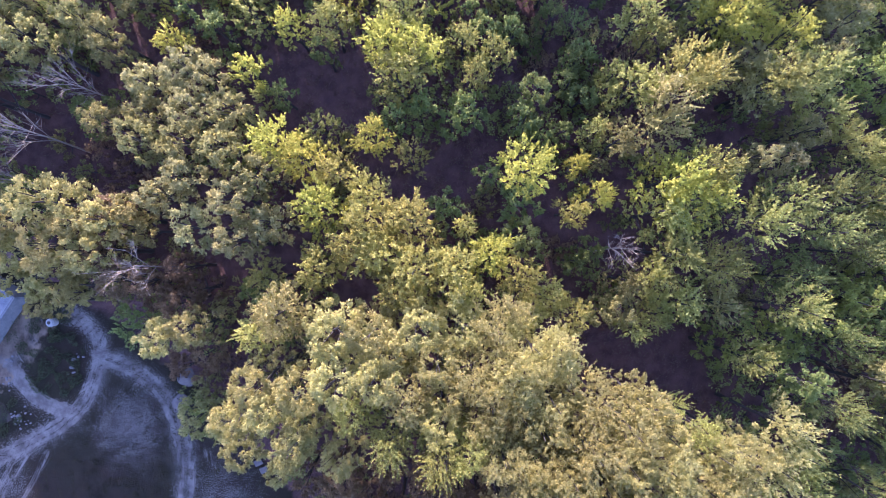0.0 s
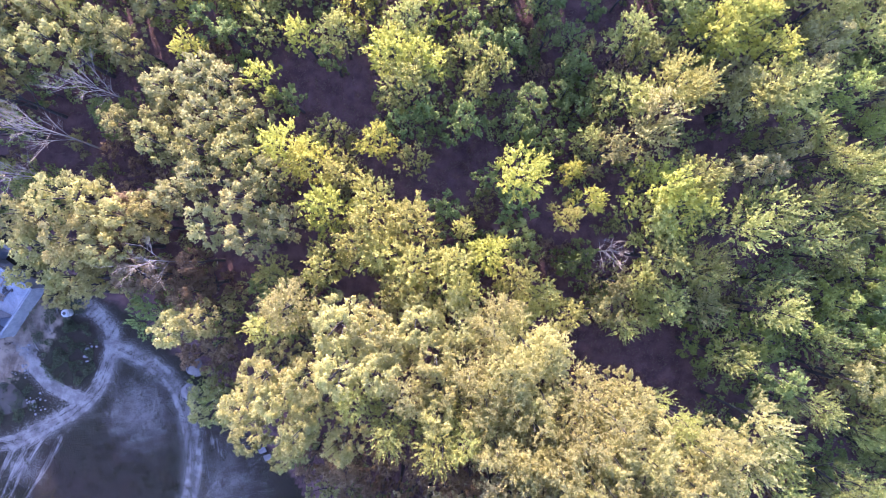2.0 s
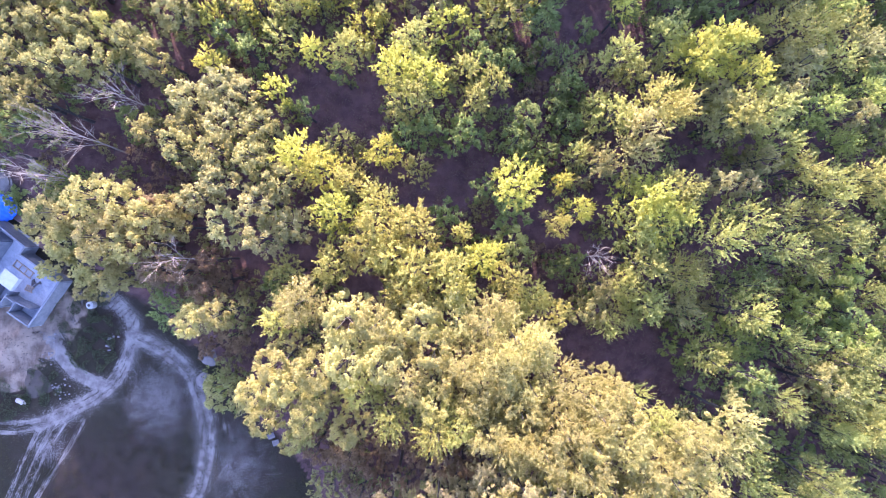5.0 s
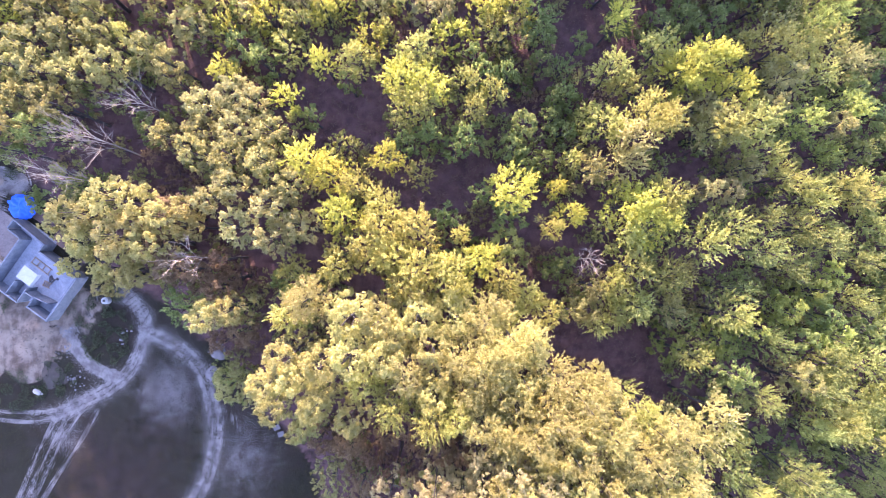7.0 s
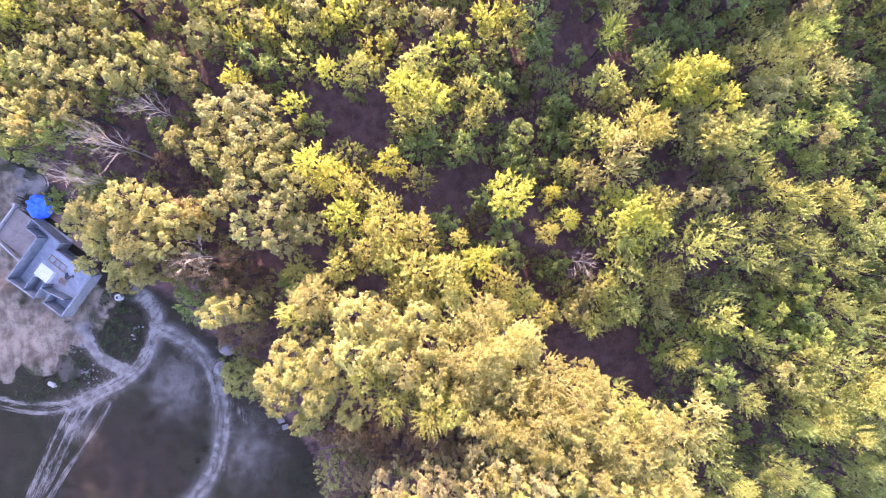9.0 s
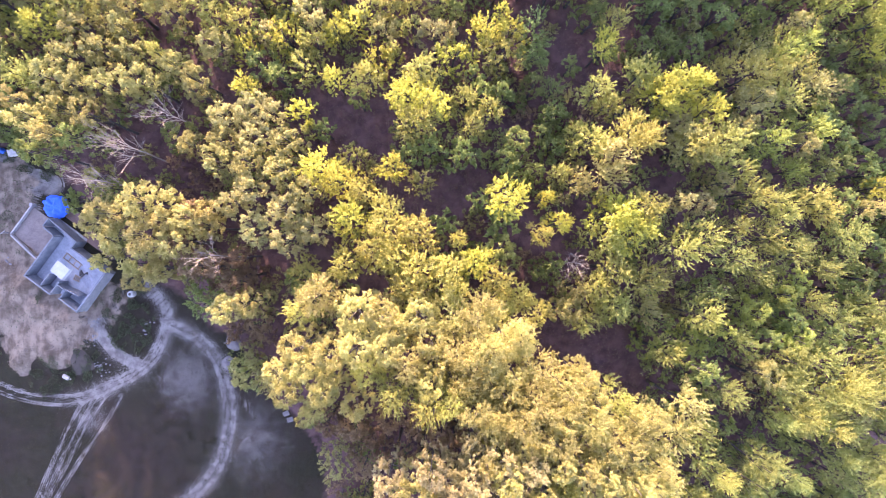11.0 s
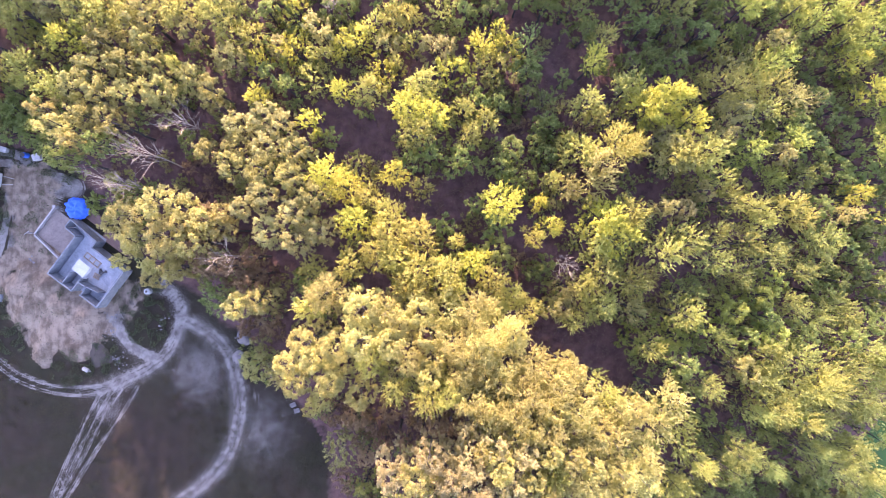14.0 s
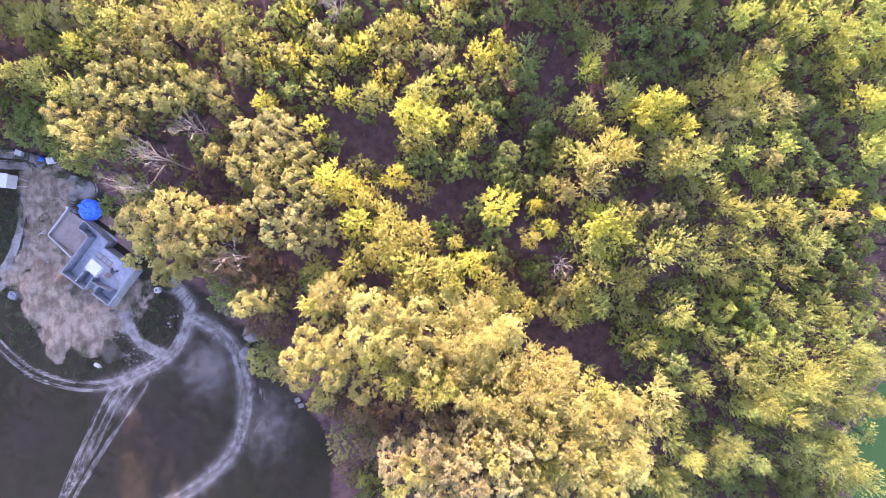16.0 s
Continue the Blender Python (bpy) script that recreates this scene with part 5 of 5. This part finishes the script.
trailer = thing("trailer", pose(-65.2, 6.9, 0, 0, 0, -4), "white box trailer with a drawbar parked on the dirt yard", "trailer")
part("box_body", block((3.6, 2.0, 1.9), (0, 0, 1.5), 0, (0, 0), 0.12), WHITE_PAINT, trailer)
part("roof_edge", block((3.7, 2.1, 0.06), (0, 0, 2.46), 0, (0, 0), 0.02), WHITE_PAINT, trailer)
for s in (-0.7, 0.7):
    part("drawbar", block((1.6, 0.1, 0.12), (2.5, s * 0.75, 0.5), -s * 12), STEEL, trailer)
for sx in (-0.8, 0.8):
    for sy in (-0.95, 0.95):
        wheel = bmesh.new()
        bmesh.ops.create_cone(wheel, cap_ends=True, segments=20, radius1=0.33, radius2=0.33, depth=0.2, matrix=pose(sx, sy, 0.33, 90))
        w = part("wheel", wheel, DARK, trailer)
        rim_bm = bmesh.new()
        bmesh.ops.create_cone(rim_bm, cap_ends=True, segments=14, radius1=0.18, radius2=0.18, depth=0.23, matrix=pose(sx, sy, 0.33, 90))
        part("rim", rim_bm, STEEL, w)

barrel = thing("barrel", pose(-60.5, 10.6, 0), "blue plastic barrel at the edge of the yard", "barrel")
part("barrel_body", drum(0.38, 0.95, (0, 0, -0.03), soft=0.08), BLUE_TARP, barrel)
part("barrel_lid", drum(0.34, 0.05, (0, 0, 0.92), soft=0.01), DARK, barrel)
for i, (x, y, turn, sx, sy, sz) in enumerate(((-58.8, 10.4, 20, 1.0, 0.8, 0.7), (-63.7, 11.2, -15, 0.9, 0.7, 0.6))):
    crate = thing("crate", pose(x, y, 0, 0, 0, turn), "white wooden crate standing under the trees", "crate", "crates in the yard")
    part("crate_body", block((sx, sy, sz), (0, 0, sz / 2 - 0.03)), WHITE_PAINT, crate)
    part("crate_lid", block((sx + 0.1, sy + 0.1, 0.05), (0.03, 0.02, sz), 0, (3, 2), 0.01), STEEL, crate)
pole = thing("pole", pose(-64.6, 11.3, 0.1, 0, 0, 4), "long pale pole lying on the grass", "pole")
part("shaft", block((2.6, 0.08, 0.08), (0, 0, 0.02)), TIMBER, pole)


def rubble_heap(x, y, r, count, mat, label, big=0.35):
    ob = thing("rubble_heap", pose(x, y, float(height(x, y))), label, "rubble", "piles of rubble")
    for i in range(count):
        bm = bmesh.new()
        bmesh.ops.create_icosphere(bm, subdivisions=1, radius=1.0)
        s = big * chance.uniform(0.4, 1.1)
        a, d = chance.uniform(0, 6.3), r * chance.random() ** 0.7
        for v in bm.verts:
            v.co *= 0.75 + 0.5 * noise.noise(v.co * 1.7 + Vector((i * 3.1, x, y)))
            v.co = Vector((v.co.x * s * 1.2 + d * math.cos(a), v.co.y * s + d * math.sin(a), v.co.z * s * 0.7 + 0.25 * s + 0.3 * (1 - d / r) * big))
        part("stone", bm, mat, ob)


rubble_heap(-45.2, -18.1, 1.3, 30, RUBBLE, "low heap of whitish building rubble by the track", 0.17)
rubble_heap(-47.0, -14.4, 1.0, 26, RUBBLE, "scattered bluish building debris at the edge of the dug earth", 0.16)
rubble_heap(-40.1, -13.1, 0.7, 5, RUBBLE, "pale stones lying among dark weeds", 0.24)
rubble_heap(-39.3, -11.6, 0.8, 5, RUBBLE, "a few scattered pale stones among weeds", 0.22)
rubble_heap(-58.6, -4.4, 0.8, 9, RUBBLE, "bluish building debris on trodden earth", 0.22)
rubble_heap(-46.3, -12.0, 0.6, 8, RUBBLE, "grey debris beside the house corner", 0.2)


def mound(x, y, r, tall, mat, label, seed):
    """A slumped heap with an uneven foot and a few clods on it."""
    ob = thing("mound", pose(x, y, float(height(x, y))), label, "heap", "spoil heaps")
    bm = bmesh.new()
    rows = []
    for k in range(9):
        row = []
        for i in range(28):
            a, d = i * math.pi / 14, k / 8
            lump = noise.noise(Vector((math.cos(a) * d * 1.6, math.sin(a) * d * 1.6, seed)))
            reach = r * d * (1 + 0.22 * noise.noise(Vector((math.cos(a), math.sin(a), seed))))
            row.append(bm.verts.new((reach * math.cos(a), reach * math.sin(a), tall * (1 - d * d) ** 1.4 * (1 + 0.5 * lump) - 0.12 * d)))
        rows.append(row)
    for p, q in zip(rows, rows[1:]):
        for i in range(28):
            bm.faces.new((p[i], q[i], q[(i + 1) % 28], p[(i + 1) % 28])).smooth = True
    bmesh.ops.remove_doubles(bm, verts=bm.verts, dist=0.001)
    bmesh.ops.recalc_face_normals(bm, faces=bm.faces)
    part("soil_body", bm, mat, ob)
    for i in range(7):
        a, d = chance.uniform(0, 6.3), r * chance.uniform(0.3, 1.0)
        clod = bmesh.new()
        bmesh.ops.create_icosphere(clod, subdivisions=1, radius=chance.uniform(0.06, 0.15), matrix=pose(d * math.cos(a), d * math.sin(a), tall * max(0.02, 1 - (d / r) ** 2) ** 1.4))
        for v in clod.verts:
            v.co += 0.04 * Vector((noise.noise(v.co * 6), noise.noise(v.co * 6 + Vector((4, 0, 0))), 0))
        part("clod", clod, mat, ob)


mound(-28.0, -16.5, 1.3, 0.4, LIME, "rounded heap of pale grey lime beside the track", 2.0)
mound(-27.5, -13.7, 1.4, 0.4, LIME, "slumped heap of pale grey lime under the trees", 5.0)
mound(-48.2, -17.5, 2.3, 0.22, SPOIL, "low heap of brown spoil among weeds by the blocks", 8.0)


def sack(x, y, turn):
    ob = thing("sack", pose(x, y, 0.05, 0, 0, turn), "white plastic sack lying in the grass", "sack")
    bm = block((1.1, 0.6, 0.35), (0, 0, 0.15), 0, (0, 0), 0.15)
    bmesh.ops.subdivide_edges(bm, edges=list(bm.edges), cuts=2, use_grid_fill=True)
    for v in bm.verts:
        v.co += 0.07 * Vector((noise.noise(v.co * 3), noise.noise(v.co * 3 + Vector((5, 0, 0))), noise.noise(v.co * 3 + Vector((0, 5, 0)))))
    part("sack_body", bm, CAP, ob)
    part("sack_neck", block((0.25, 0.25, 0.12), (0.62, 0.05, 0.12), 20, (0, 0), 0.04), CAP, ob)


sack(-50.0, -19.7, -25)


def block_pallet(x, y, turn, nx, ny, nz, label):
    ob = thing("block_pallet", pose(x, y, float(height(x, y)), 0, 0, turn), label, "pallet", "pallets of blocks")
    for i in range(3):
        part("runner", block((nx * 0.42, 0.1, 0.12), (0, (i - 1) * ny * 0.1, 0.05), 0, (0, 0), 0.01), TIMBER, ob)
    first = None
    for k in range(nz):
        for i in range(nx):
            for j in range(ny):
                at = ((i - (nx - 1) / 2) * 0.42, (j - (ny - 1) / 2) * 0.22, 0.21 + 0.2 * k)
                if first is None:
                    first = part("concrete_block", block((0.4, 0.2, 0.19), (0, 0, 0)), CONCRETE, ob)
                    first.location = at
                elif not (k == nz - 1 and (i * 7 + j * 3) % 4 == 0):
                    p = new("concrete_block", first.data)
                    p.parent, p.location = ob, at


block_pallet(-63.2, -10.1, -10, 3, 5, 2, "small stack of grey concrete blocks among weeds")
for x, y, turn in ((-19.8, -22.9, 25), (-19.2, -23.7, 20)):
    ob = thing("paving_slab", pose(x, y, 0.02, 0, 0, turn), "loose weathered grey slab lying at the wood's edge", "slab", "loose slabs")
    part("slab_body", block((0.85, 0.65, 0.12), (0, 0, 0.06)), LIME, ob)

# ---- low weeds and grass ----
def weeds(name, patches, leaf, tall, colour, label, seed):
    """Many small leaves, thick towards the middle of each patch."""
    rng = np.random.default_rng(seed)
    verts = []
    for x, y, r, count in patches:
        a, d = rng.uniform(0, 6.283, count), r * np.sqrt(rng.uniform(0, 1, count))
        px, py = x + d * np.cos(a), y + d * np.sin(a)
        clump = np.array([noise.noise(Vector((u * 0.9, v * 0.9, seed))) for u, v in zip(px, py)])
        keep = clump > -0.12 + 0.35 * (d / r) ** 3
        px, py, clump = px[keep], py[keep], clump[keep]
        base = np.column_stack([px, py, height(px, py) + rng.uniform(0, tall, len(px)) * np.clip(clump + 0.35, 0.15, 1)])
        tip = rng.normal(size=(len(px), 3)) + [0, 0, 0.7]
        tip /= np.linalg.norm(tip, axis=1)[:, None]
        flat = np.cross(tip, rng.normal(size=(len(px), 3)))
        flat /= np.linalg.norm(flat, axis=1)[:, None]
        big = leaf * rng.uniform(0.6, 1.4, len(px))[:, None]
        verts.append(np.stack([base + flat * big * 0.3, base + tip * big, base - flat * big * 0.3], axis=1).reshape(-1, 3))
    verts = np.concatenate(verts)
    tagged(new(name, cloud_mesh(name, verts, np.arange(len(verts)).reshape(-1, 3), LEAVES[colour])), label, "weeds", kind="stuff")


weeds("weeds", [(-41.5, -12.8, 3.6, 9200), (-41.6, -8.2, 2.6, 4600), (-65.4, 3.0, 3.2, 5200), (-60.5, 10.6, 2.2, 3000), (-58.6, 3.6, 3.4, 1500), (-60.6, -0.8, 2.6, 1100), (-57.5, 7.4, 2.6, 700), (-56.2, -10.8, 4.0, 900), (-45.4, -8.6, 2.0, 900), (-57.0, 9.4, 1.9, 2400), (-64.5, 12.0, 2.6, 3200), (-53.8, 8.2, 1.6, 1600), (-66.5, -2.0, 3.0, 4000), (-45.2, -11.0, 1.2, 900), (-52.0, -19.9, 3.2, 4500), (-47.8, -18.0, 2.8, 5200), (-62.0, -15.8, 3.4, 6400), (-63.6, -10.0, 2.2, 1700), (-64.8, 0.5, 2.8, 2600), (-59.8, 1.5, 1.6, 800), (-57.0, -3.3, 1.2, 500), (-54.4, -8.8, 1.0, 500)], 0.13, 0.4, "weed", "rank dark green weeds round the building site", 3)
weeds("meadow_grass", [(-58, -30, 13, 14000), (-40, -33, 11, 12000), (-22, -31, 9, 10000), (-66, -24, 8, 6000), (-31, -20, 8, 8000)], 0.13, 0.18, "grass", "short dull meadow grass on brown soil", 4)
weeds("forest_undergrowth", [(-10, 15, 14, 14000), (18, 22, 15, 14000), (21, -12, 9, 6000), (3, 9, 8, 6000), (-32, 12, 12, 9000), (2, -22, 10, 6000), (48, -32, 8, 5000)], 0.2, 0.8, "litter", "dead leaves and thin brown undergrowth on the forest floor", 6)

# loose clods over the dug earth
rng = np.random.default_rng(9)
verts, faces = [], []
for _ in range(260):
    sx, sy, r = SAND[int(rng.integers(len(SAND)))]
    a, d, k = rng.uniform(0, 6.283), r * rng.uniform(0, 1.15), rng.uniform(0.03, 0.10)
    px, py = sx + d * math.cos(a), sy + d * math.sin(a)
    bm = bmesh.new()
    bmesh.ops.create_icosphere(bm, subdivisions=1, radius=k)
    at = Vector((px, py, float(height(px, py)) + 0.06))
    add_to(verts, faces, ([v.co * float(rng.uniform(0.7, 1.3)) + at for v in bm.verts], [[v.index for v in f.verts] for f in bm.faces]))
    bm.free()
tagged(new("clods", mesh_of("clods", verts, faces, CLOD)), "dark clods and crumbs strewn over dug sandy earth", "clods", kind="stuff")
